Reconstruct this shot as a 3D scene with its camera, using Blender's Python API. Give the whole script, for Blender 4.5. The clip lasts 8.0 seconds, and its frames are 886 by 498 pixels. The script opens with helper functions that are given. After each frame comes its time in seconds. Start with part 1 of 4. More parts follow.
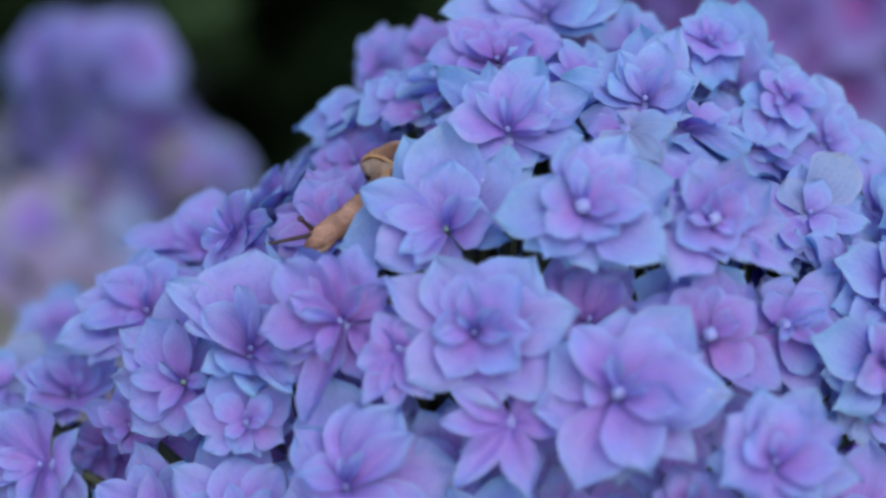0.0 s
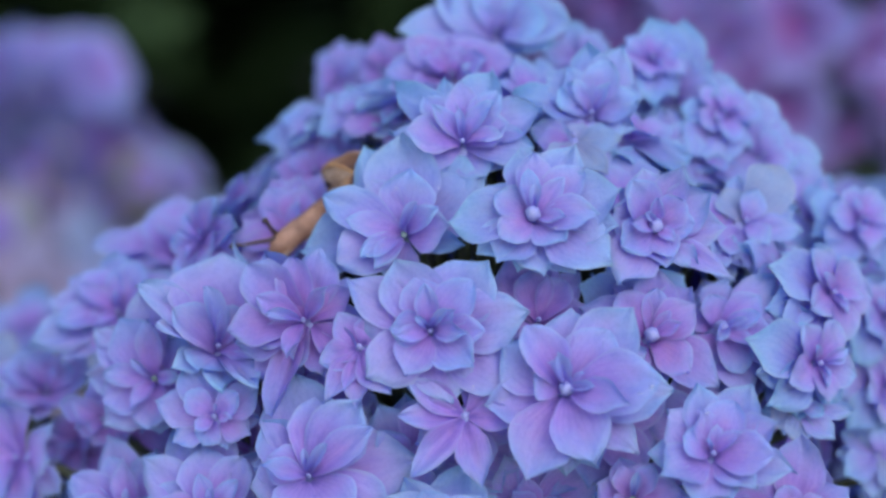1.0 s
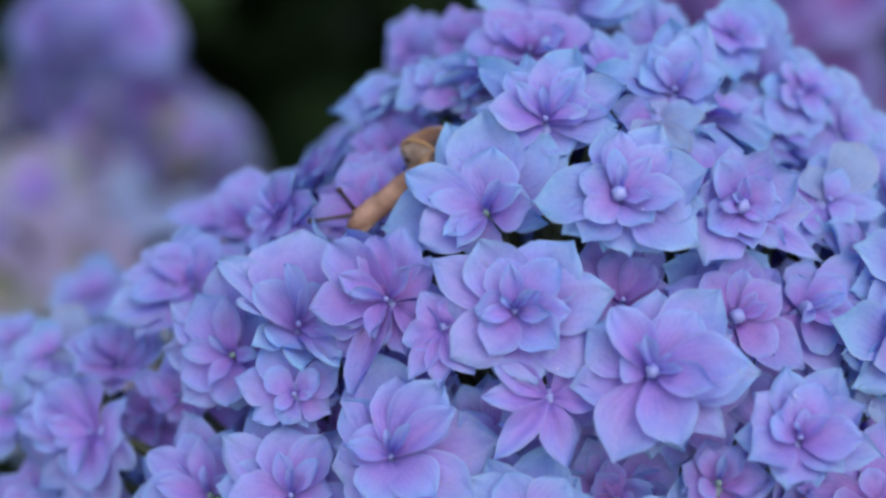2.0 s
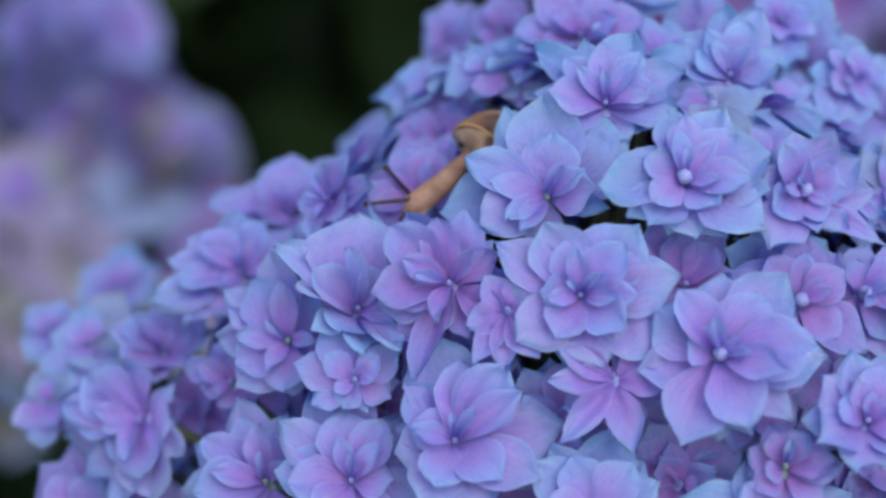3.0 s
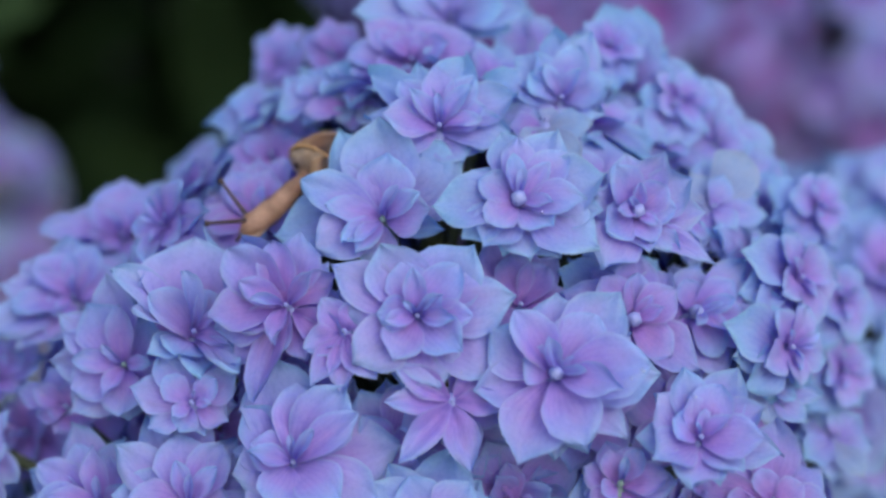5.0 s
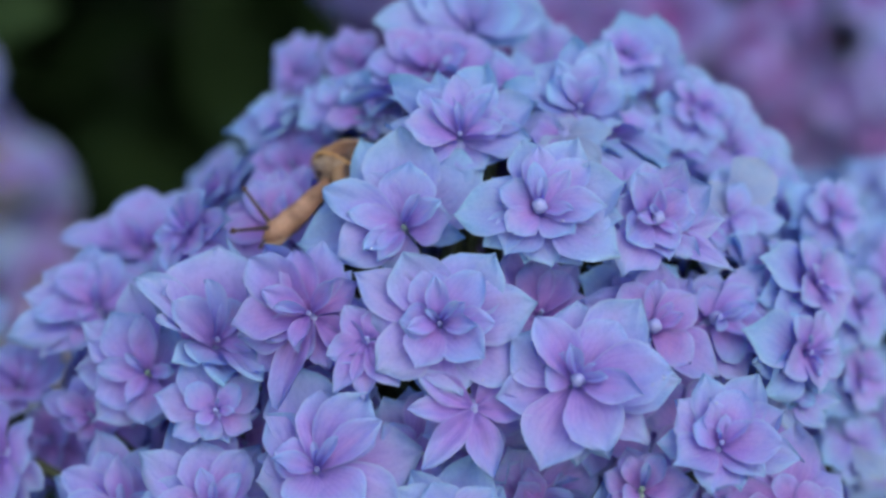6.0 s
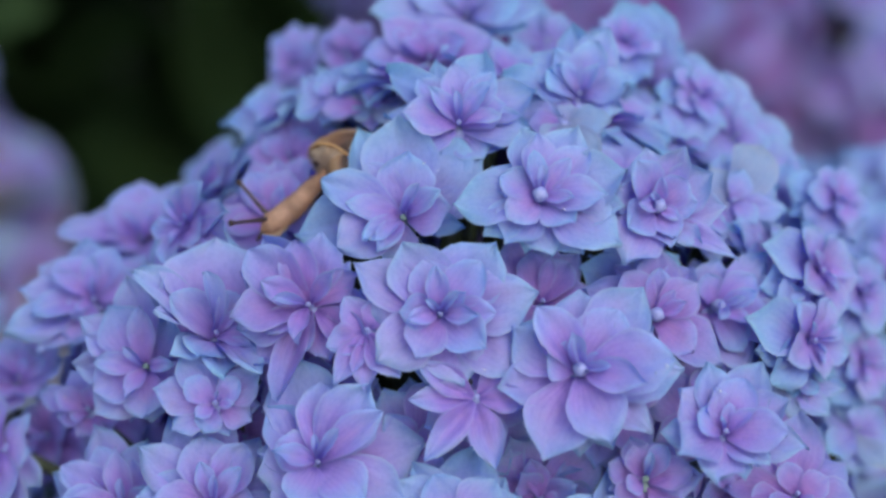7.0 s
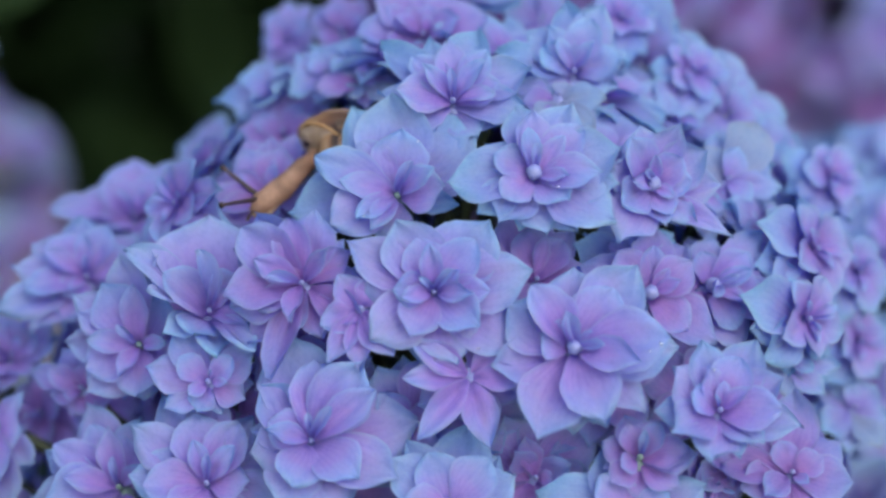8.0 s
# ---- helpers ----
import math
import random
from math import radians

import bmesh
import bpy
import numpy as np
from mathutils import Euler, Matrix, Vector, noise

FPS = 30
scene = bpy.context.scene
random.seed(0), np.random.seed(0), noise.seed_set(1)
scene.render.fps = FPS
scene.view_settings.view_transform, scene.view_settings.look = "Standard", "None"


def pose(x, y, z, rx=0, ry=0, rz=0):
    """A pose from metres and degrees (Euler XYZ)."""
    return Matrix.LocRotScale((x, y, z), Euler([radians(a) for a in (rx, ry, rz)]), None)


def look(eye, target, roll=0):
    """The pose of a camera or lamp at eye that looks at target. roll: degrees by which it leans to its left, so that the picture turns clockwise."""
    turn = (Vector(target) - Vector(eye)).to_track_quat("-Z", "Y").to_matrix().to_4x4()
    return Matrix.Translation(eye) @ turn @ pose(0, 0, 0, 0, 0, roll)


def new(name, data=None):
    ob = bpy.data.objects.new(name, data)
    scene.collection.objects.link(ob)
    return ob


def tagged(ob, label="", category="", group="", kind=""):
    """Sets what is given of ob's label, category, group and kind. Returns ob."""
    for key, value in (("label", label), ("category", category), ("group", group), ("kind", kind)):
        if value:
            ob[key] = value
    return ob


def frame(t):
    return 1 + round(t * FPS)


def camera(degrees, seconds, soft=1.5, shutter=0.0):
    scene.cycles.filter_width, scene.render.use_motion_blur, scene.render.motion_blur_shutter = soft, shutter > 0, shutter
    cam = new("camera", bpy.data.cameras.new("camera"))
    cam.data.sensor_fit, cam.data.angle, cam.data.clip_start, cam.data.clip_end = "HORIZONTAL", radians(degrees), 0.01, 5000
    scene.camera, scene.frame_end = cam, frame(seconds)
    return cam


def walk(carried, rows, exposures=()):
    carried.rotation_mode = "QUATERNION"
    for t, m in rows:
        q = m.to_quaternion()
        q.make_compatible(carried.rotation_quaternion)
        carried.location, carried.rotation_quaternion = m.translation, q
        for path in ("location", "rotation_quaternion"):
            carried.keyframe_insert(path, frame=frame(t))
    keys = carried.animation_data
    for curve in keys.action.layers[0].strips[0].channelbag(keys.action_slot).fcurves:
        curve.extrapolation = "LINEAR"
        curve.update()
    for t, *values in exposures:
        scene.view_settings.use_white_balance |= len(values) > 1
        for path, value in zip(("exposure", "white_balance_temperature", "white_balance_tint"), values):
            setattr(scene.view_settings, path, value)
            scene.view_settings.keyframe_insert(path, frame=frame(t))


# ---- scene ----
cam = camera(18, 8.0, 2.8, 0.5)
PATH = [
    (0.0, look((0.0614, -0.6058, 1.2506), (-0.0111, -0.0547, 1.0247), -2.55)),
    (0.5, look((0.0614, -0.6264, 1.2589), (-0.0030, -0.0746, 1.0322), -2.31)),
    (1.0, look((0.0612, -0.6390, 1.2615), (0.0020, -0.0853, 1.0383), -1.77)),
    (1.5, look((0.0536, -0.6388, 1.2583), (-0.0092, -0.0867, 1.0320), -1.47)),
    (1.7, look((0.0517, -0.6316, 1.2677), (-0.0135, -0.0834, 1.0328), -1.63)),
    (2.8, look((0.0172, -0.6367, 1.2643), (-0.0241, -0.0860, 1.0296), -0.77)),
    (3.0, look((0.0132, -0.6358, 1.2605), (-0.0292, -0.0841, 1.0286), -0.64)),
    (3.5, look((0.0009, -0.6305, 1.2593), (-0.0251, -0.0795, 1.0231), 0.16)),
    (4.0, look((-0.0004, -0.6362, 1.2611), (-0.0240, -0.0801, 1.0368), 0.19)),
    (4.5, look((0.0090, -0.6365, 1.2582), (0.0016, -0.0796, 1.0351), 0.51)),
    (4.7, look((0.0092, -0.6379, 1.2596), (0.0076, -0.0816, 1.0349), 0.54)),
    (5.8, look((0.0043, -0.6430, 1.2615), (-0.0007, -0.0877, 1.0345), 0.38)),
    (6.0, look((0.0046, -0.6437, 1.2634), (0.0015, -0.0878, 1.0376), 0.25)),
    (6.5, look((0.0027, -0.6419, 1.2626), (0.0030, -0.0852, 1.0388), 0.03)),
    (7.0, look((0.0030, -0.6399, 1.2595), (0.0015, -0.0840, 1.0337), -0.18)),
    (7.5, look((0.0049, -0.6398, 1.2592), (-0.0010, -0.0852, 1.0301), -0.33)),
    (8.0, look((0.0036, -0.6382, 1.2588), (0.0028, -0.0841, 1.0286), -0.14)),
]
# the lens focuses on the middle of the bloom
cam.data.dof.use_dof = True
cam.data.dof.focus_distance = 0.592
cam.data.dof.aperture_fstop = 7.4

# ---- light: open shade under a bright, hazy evening sky ----
world = bpy.data.worlds.new("sky")
scene.world = world
world.use_nodes = True
wn = world.node_tree.nodes
sky = wn.new("ShaderNodeTexSky")
sky.sky_type = "NISHITA"
sky.sun_disc = False
sky.sun_elevation = radians(46)
sky.sun_rotation = radians(153)
sky.air_density = 1.6
sky.dust_density = 2.5
world.node_tree.links.new(sky.outputs[0], wn["Background"].inputs[0])
wn["Background"].inputs[1].default_value = 0.21
sun = new("sun", bpy.data.lights.new("sun", "SUN"))
sun.data.energy = 0.55
sun.data.angle = radians(50)
sun.data.color = (1.0, 0.97, 0.94)
sun.matrix_world = look((1.0, -2.0, 2.35), (0, 0, 0))
scene.view_settings.exposure = 0.05


# ---- materials ----
def mat(name, rough=0.6):
    m = bpy.data.materials.new(name)
    m.use_nodes = True
    n, l = m.node_tree.nodes, m.node_tree.links
    b = n["Principled BSDF"]
    b.inputs["Roughness"].default_value = rough
    return m, n, l, b


def ramp(n, stops):
    r = n.new("ShaderNodeValToRGB")
    e = r.color_ramp.elements
    while len(e) < len(stops):
        e.new(0.5)
    for k, (p, c) in enumerate(stops):
        e[k].position, e[k].color = p, (*c, 1)
    return r


def mixed(n, l, kind, fac, a, b):
    x = n.new("ShaderNodeMix")
    x.data_type, x.blend_type = "RGBA", kind
    for s, v in ((0, fac), (6, a), (7, b)):
        if isinstance(v, (int, float)):
            x.inputs[s].default_value = v
        elif isinstance(v, tuple):
            x.inputs[s].default_value = (*v, 1)
        else:
            l.new(v, x.inputs[s])
    return x.outputs[2]


def noisy(n, l, scale, detail=4, vector=None):
    t = n.new("ShaderNodeTexNoise")
    t.inputs["Scale"].default_value, t.inputs["Detail"].default_value = scale, detail
    if vector:
        l.new(vector, t.inputs["Vector"])
    return t.outputs[0]


def bumped(n, l, b, height, strength, distance):
    k = n.new("ShaderNodeBump")
    k.inputs["Strength"].default_value, k.inputs["Distance"].default_value = strength, distance
    l.new(height, k.inputs["Height"])
    l.new(k.outputs[0], b.inputs["Normal"])


def thin(m, n, l, b, colour, share):
    """Let part of the light pass through a thin blade."""
    t, x = n.new("ShaderNodeBsdfTranslucent"), n.new("ShaderNodeMixShader")
    l.new(colour, t.inputs[0])
    x.inputs[0].default_value = share
    l.new(b.outputs[0], x.inputs[1])
    l.new(t.outputs[0], x.inputs[2])
    l.new(x.outputs[0], n["Material Output"].inputs[0])


def petal_material(name, base, throat, middle, tip, rand, blush):
    """Sepals: pigment runs from the claw (u = 0) to the tip (u = 1), with fine veins along the blade."""
    m, n, l, b = mat(name, 0.55)
    uv = n.new("ShaderNodeUVMap")
    sep = n.new("ShaderNodeSeparateXYZ")
    l.new(uv.outputs[0], sep.inputs[0])
    info = n.new("ShaderNodeObjectInfo")
    coord = n.new("ShaderNodeTexCoord").outputs["Object"]
    shift = n.new("ShaderNodeVectorMath")
    shift.operation = "ADD"
    l.new(coord, shift.inputs[0])
    l.new(info.outputs["Random"], shift.inputs[1])
    cloud = noisy(n, l, 2.2, 3, shift.outputs[0])
    run = n.new("ShaderNodeMath")
    run.operation = "MULTIPLY_ADD"
    l.new(cloud, run.inputs[0])
    run.inputs[1].default_value = 0.5
    less = n.new("ShaderNodeMath")
    less.operation = "SUBTRACT"
    l.new(sep.outputs[0], less.inputs[0])
    less.inputs[1].default_value = 0.25
    l.new(less.outputs[0], run.inputs[2])
    # the margins carry the colour of the tip
    edge = n.new("ShaderNodeMath")
    edge.operation = "SUBTRACT"
    l.new(sep.outputs[1], edge.inputs[0])
    edge.inputs[1].default_value = 0.5
    square = n.new("ShaderNodeMath")
    square.operation = "MULTIPLY"
    l.new(edge.outputs[0], square.inputs[0])
    l.new(edge.outputs[0], square.inputs[1])
    rim = n.new("ShaderNodeMath")
    rim.operation = "MULTIPLY_ADD"
    l.new(square.outputs[0], rim.inputs[0])
    rim.inputs[1].default_value = 1.1
    l.new(run.outputs[0], rim.inputs[2])
    col = ramp(n, [(0.0, base), (0.16, throat), (0.44, middle), (0.74, tip), (1.0, rand)])
    l.new(rim.outputs[0], col.inputs[0])
    tint = ramp(n, [(0.0, (0.88, 0.94, 0.99)), (0.3, (0.98, 0.96, 1.0)), (0.6, (1.03, 0.93, 1.0)), (1.0, blush)])
    l.new(info.outputs["Random"], tint.inputs[0])
    colour = mixed(n, l, "MULTIPLY", 1.0, col.outputs[0], tint.outputs[0])
    # veins fan out from the claw
    fan = n.new("ShaderNodeMath")
    fan.operation = "SINE"
    wide = n.new("ShaderNodeMath")
    wide.operation = "MULTIPLY_ADD"
    l.new(sep.outputs[1], wide.inputs[0])
    wide.inputs[1].default_value = 55.0
    bend = n.new("ShaderNodeMath")
    bend.operation = "MULTIPLY"
    l.new(cloud, bend.inputs[0])
    bend.inputs[1].default_value = 9.0
    l.new(bend.outputs[0], wide.inputs[2])
    l.new(wide.outputs[0], fan.inputs[0])
    vein = ramp(n, [(0.0, (0.83, 0.80, 0.95)), (0.35, (1, 1, 1)), (1.0, (1, 1, 1))])
    half = n.new("ShaderNodeMath")
    half.operation = "MULTIPLY_ADD"
    l.new(fan.outputs[0], half.inputs[0])
    half.inputs[1].default_value = half.inputs[2].default_value = 0.5
    l.new(half.outputs[0], vein.inputs[0])
    deep = ramp(n, [(0.1, (1, 1, 1)), (0.65, (0.12, 0.12, 0.12))])
    l.new(sep.outputs[0], deep.inputs[0])
    colour = mixed(n, l, "MULTIPLY", deep.outputs[0], colour, vein.outputs[0])
    # blotches, a little faded or flushed
    spots = noisy(n, l, 5.5, 5, shift.outputs[0])
    blot = ramp(n, [(0.32, (0.88, 0.90, 0.97)), (0.5, (1, 1, 1)), (0.68, (1.06, 0.99, 0.99))])
    l.new(spots, blot.inputs[0])
    colour = mixed(n, l, "MULTIPLY", 1.0, colour, blot.outputs[0])
    fine = noisy(n, l, 26, 5, shift.outputs[0])
    speck = ramp(n, [(0.30, (0.86, 0.88, 0.92)), (0.5, (1, 1, 1)), (0.62, (1.03, 1.03, 1.01)), (0.74, (1.14, 1.12, 1.04))])
    l.new(fine, speck.inputs[0])
    colour = mixed(n, l, "MULTIPLY", 0.8, colour, speck.outputs[0])
    # papery, paler margins
    pale = ramp(n, [(0.19, (0, 0, 0)), (0.245, (0.40, 0.40, 0.40))])
    l.new(square.outputs[0], pale.inputs[0])
    colour = mixed(n, l, "MIX", pale.outputs[0], colour, (0.50, 0.60, 0.84))
    l.new(colour, b.inputs["Base Color"])
    b.inputs["Specular IOR Level"].default_value = 0.25
    bumped(n, l, b, half.outputs[0], 0.03, 0.01)
    thin(m, n, l, b, colour, 0.50)
    return m


PETAL = petal_material("lilac_petal", (0.32, 0.24, 0.70), (0.47, 0.35, 0.81), (0.46, 0.42, 0.85), (0.43, 0.51, 0.87), (0.41, 0.62, 0.90), (1.07, 0.93, 1.0))
PETAL_SKY = petal_material("sky_blue_petal", (0.29, 0.27, 0.72), (0.41, 0.39, 0.82), (0.41, 0.47, 0.86), (0.38, 0.56, 0.88), (0.39, 0.66, 0.90), (1.05, 0.95, 1.0))
PETAL_INNER = petal_material("inner_petal", (0.31, 0.23, 0.69), (0.46, 0.33, 0.80), (0.46, 0.38, 0.83), (0.42, 0.47, 0.87), (0.40, 0.57, 0.90), (1.05, 0.94, 1.0))
PETAL_PINK = petal_material("pink_petal", (0.29, 0.17, 0.58), (0.43, 0.28, 0.72), (0.44, 0.33, 0.77), (0.41, 0.41, 0.83), (0.40, 0.52, 0.87), (1.07, 0.92, 0.98))
PETAL_PALE = petal_material("faded_petal", (0.36, 0.42, 0.25), (0.42, 0.42, 0.42), (0.46, 0.41, 0.60), (0.47, 0.45, 0.68), (0.49, 0.49, 0.70), (0.82, 1.05, 0.66))
PETAL_LIME = petal_material("greenish_petal", (0.25, 0.32, 0.14), (0.31, 0.37, 0.21), (0.35, 0.38, 0.30), (0.37, 0.37, 0.40), (0.38, 0.38, 0.46), (0.95, 1.05, 0.85))
PETAL_DULL = petal_material("dull_petal", (0.34, 0.39, 0.62), (0.37, 0.45, 0.70), (0.37, 0.49, 0.76), (0.39, 0.54, 0.79), (0.44, 0.55, 0.74), (1.0, 0.97, 0.96))
PETAL_HEART = petal_material("heart_petal", (0.30, 0.24, 0.70), (0.34, 0.32, 0.78), (0.38, 0.42, 0.84), (0.40, 0.52, 0.88), (0.42, 0.60, 0.90), (1.05, 0.95, 1.0))
PETAL_MAUVE = petal_material("mauve_petal", (0.27, 0.09, 0.39), (0.31, 0.14, 0.48), (0.34, 0.19, 0.57), (0.29, 0.25, 0.64), (0.27, 0.31, 0.67), (1.3, 0.8, 0.95))


def plain(name, dark, light, rough, scale, bump=0.15, far=0.002, share=0.0):
    m, n, l, b = mat(name, rough)
    c = n.new("ShaderNodeTexCoord").outputs["Object"]
    big, fine = noisy(n, l, scale, 4, c), noisy(n, l, scale * 7, 6, c)
    col = ramp(n, [(0.3, dark), (0.7, light)])
    l.new(big, col.inputs[0])
    shade = ramp(n, [(0.3, (0.8, 0.8, 0.8)), (0.7, (1.1, 1.1, 1.1))])
    l.new(fine, shade.inputs[0])
    out = mixed(n, l, "MULTIPLY", 0.7, col.outputs[0], shade.outputs[0])
    l.new(out, b.inputs["Base Color"])
    bumped(n, l, b, fine, bump, far)
    if share:
        thin(m, n, l, b, out, share)
    return m


BUD = plain("bud", (0.23, 0.26, 0.60), (0.34, 0.38, 0.74), 0.5, 300)
BUD_GREEN = plain("bud_green", (0.16, 0.25, 0.22), (0.3, 0.42, 0.45), 0.5, 300)
STALK = plain("stalk", (0.05, 0.08, 0.03), (0.09, 0.10, 0.07), 0.6, 60)
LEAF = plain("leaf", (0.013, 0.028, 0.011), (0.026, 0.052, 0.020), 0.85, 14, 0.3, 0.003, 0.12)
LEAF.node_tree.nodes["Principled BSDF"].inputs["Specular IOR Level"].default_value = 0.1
SOIL = plain("soil", (0.02, 0.014, 0.01), (0.05, 0.036, 0.024), 0.95, 9, 0.8, 0.03)
FLESH = plain("snail_flesh", (0.24, 0.125, 0.08), (0.50, 0.29, 0.20), 0.3, 260, 0.7, 0.0010)
HORN = plain("tentacle", (0.03, 0.018, 0.022), (0.07, 0.04, 0.045), 0.4, 400)


def shell_material():
    """Amber brown, banded along the whorls, with worn pale patches and fine growth lines."""
    m, n, l, b = mat("shell", 0.38)
    uv = n.new("ShaderNodeUVMap").outputs[0]
    w = n.new("ShaderNodeTexWave")
    w.bands_direction = "Y"
    w.inputs["Scale"].default_value, w.inputs["Distortion"].default_value = 1.1, 7.0
    w.inputs["Detail"].default_value, w.inputs["Detail Scale"].default_value = 4.0, 1.6
    l.new(uv, w.inputs["Vector"])
    col = ramp(n, [(0.05, (0.045, 0.018, 0.010)), (0.4, (0.17, 0.078, 0.040)), (0.9, (0.34, 0.19, 0.10))])
    l.new(w.outputs["Fac"], col.inputs[0])
    worn = ramp(n, [(0.56, (0, 0, 0)), (0.66, (0.8, 0.8, 0.8))])
    l.new(noisy(n, l, 11, 4, uv), worn.inputs[0])
    out = mixed(n, l, "MIX", worn.outputs[0], col.outputs[0], (0.45, 0.30, 0.20))
    l.new(out, b.inputs["Base Color"])
    bumped(n, l, b, noisy(n, l, 60, 5, uv), 0.5, 0.0004)
    return m


SHELL = shell_material()
MANTLE = plain("mantle", (0.30, 0.20, 0.14), (0.52, 0.38, 0.29), 0.35, 420, 0.8, 0.0008)
LIP = plain("shell_lip", (0.42, 0.22, 0.09), (0.60, 0.36, 0.17), 0.35, 200)



def water_material():
    """Clear water: light passes through, and a little is mirrored."""
    m, n, l, b = mat("water", 0.05)
    clear, gloss, x = n.new("ShaderNodeBsdfTransparent"), n.new("ShaderNodeBsdfGlossy"), n.new("ShaderNodeMixShader")
    gloss.inputs["Roughness"].default_value = 0.12
    x.inputs[0].default_value = 0.3
    l.new(clear.outputs[0], x.inputs[1])
    l.new(gloss.outputs[0], x.inputs[2])
    l.new(x.outputs[0], n["Material Output"].inputs[0])
    return m


WATER = water_material()


# ---- building helpers ----
def part(name, bm, material, parent, label=""):
    me = bpy.data.meshes.new(name)
    bm.to_mesh(me)
    bm.free()
    me.materials.append(material)
    for p in me.polygons:
        p.use_smooth = True
    ob = new(name, me)
    ob.parent = parent
    return tagged(ob, label)


def piece(name, me, parent, m):
    ob = new(name, me)
    ob.parent = parent
    ob.matrix_basis = m
    return ob


# half-widths along a blade, from the claw to the tip
OUTLINES = {
    "cusp": ((0, 0.12, 0.28, 0.45, 0.58, 0.70, 0.80, 0.88, 0.95, 1), (0.15, 0.38, 0.74, 0.97, 1.0, 0.90, 0.68, 0.40, 0.15, 0.02)),
    "oval": ((0, 0.15, 0.4, 0.58, 0.76, 0.89, 0.97, 1), (0.16, 0.48, 0.89, 1.0, 0.91, 0.62, 0.28, 0.06)),
    "lance": ((0, 0.15, 0.35, 0.5, 0.7, 0.85, 1), (0.18, 0.55, 0.95, 1.0, 0.82, 0.48, 0.04)),
    "spoon": ((0, 0.3, 0.6, 0.75, 0.9, 1), (0.38, 0.58, 0.92, 1.0, 0.80, 0.25)),
}


def blade(outline, cup, curl, wave, phase, throat, tuck=0.0, thick=0.009, rows=14, cols=8):
    """One sepal of unit length and width: its claw at the origin, its blade along +x, its face to +z. tuck: how far the tip nips together."""
    bm = bmesh.new()
    uv = bm.loops.layers.uv.new("UVMap")
    sides = []
    steps = [1 - (1 - i / rows) ** 1.25 for i in range(rows + 1)]
    for side in (0.5, -0.5):
        grid = []
        for u in steps:
            w = 0.5 * float(np.interp(u, *OUTLINES[outline]))
            line = []
            for j in range(cols + 1):
                v = 2 * j / cols - 1
                ruffle = 1 + 0.11 * noise.noise((6 * u + phase, 4.0 if v < 0 else 9.0, phase)) * (u > 0.25) * abs(v)
                y = v * w * ruffle + 0.05 * u * u * math.sin(phase * 5)
                x = u + 0.03 * noise.noise((v * 2, phase, 3.0)) * (u > 0.5) * abs(v)
                z = cup * v * v * math.sin(math.pi * min(u, 0.98)) ** 0.8 + tuck * abs(v) * w * max(u - 0.7, 0) / 0.3
                z += curl * u * u + throat * (1 - math.exp(-3.5 * u))
                z += wave * abs(v) ** 1.5 * math.sin(6.5 * u + phase + (0 if v < 0 else 2.1)) * u
                z -= 0.035 * math.exp(-(v * 4) ** 2) * math.sin(math.pi * u)
                z += 0.08 * noise.noise((2.6 * u + phase, 2.2 * v, phase * 3)) * min(1, 3 * u)
                z += side * thick * (1.0 if abs(v) < 0.7 else 0.6 if abs(v) < 0.9 else 0.12)
                line.append(bm.verts.new((x, y, z)))
            grid.append(line)
        sides.append(grid)

    def quad(a, b, c, d, uvs):
        f = bm.faces.new((a, b, c, d))
        for loop, p in zip(f.loops, uvs):
            loop[uv].uv = p

    for s, grid in enumerate(sides):
        for i in range(rows):
            for j in range(cols):
                c = [(i, j), (i + 1, j), (i + 1, j + 1), (i, j + 1)]
                if s:
                    c = c[::-1]
                quad(*[grid[a][b] for a, b in c], [(a / rows, b / cols) for a, b in c])
    top, low = sides
    for i in range(rows):
        for j, flip in ((0, False), (cols, True)):
            c = [top[i][j], low[i][j], low[i + 1][j], top[i + 1][j]]
            p = [(i / rows, j / cols), (i / rows, j / cols), ((i + 1) / rows, j / cols), ((i + 1) / rows, j / cols)]
            quad(*(c[::-1] if flip else c), p[::-1] if flip else p)
    for grid in sides:
        for j in (0, cols):
            for i in range(rows):
                e = bm.edges.get((grid[i][j], grid[i + 1][j]))
                e.smooth = False
    return bm


def mesh_of(name, bm, material):
    me = bpy.data.meshes.new(name)
    bm.to_mesh(me)
    bm.free()
    me.materials.append(material)
    for p in me.polygons:
        p.use_smooth = True
    return me


# ---- hydrangeas ----
rnd = random.Random(4)


def petal_set(material, shapes):
    return [mesh_of("petal", blade(*shape), material) for shape in shapes]


def shapes(outline, count, cup, curl, wave, throat, tuck):
    """Varied sepals of one kind: each of the pairs is a range."""
    u = rnd.uniform
    return [(outline, u(*cup), u(*curl), u(*wave), u(0, 6), u(*throat), u(*tuck)) for _ in range(count)]


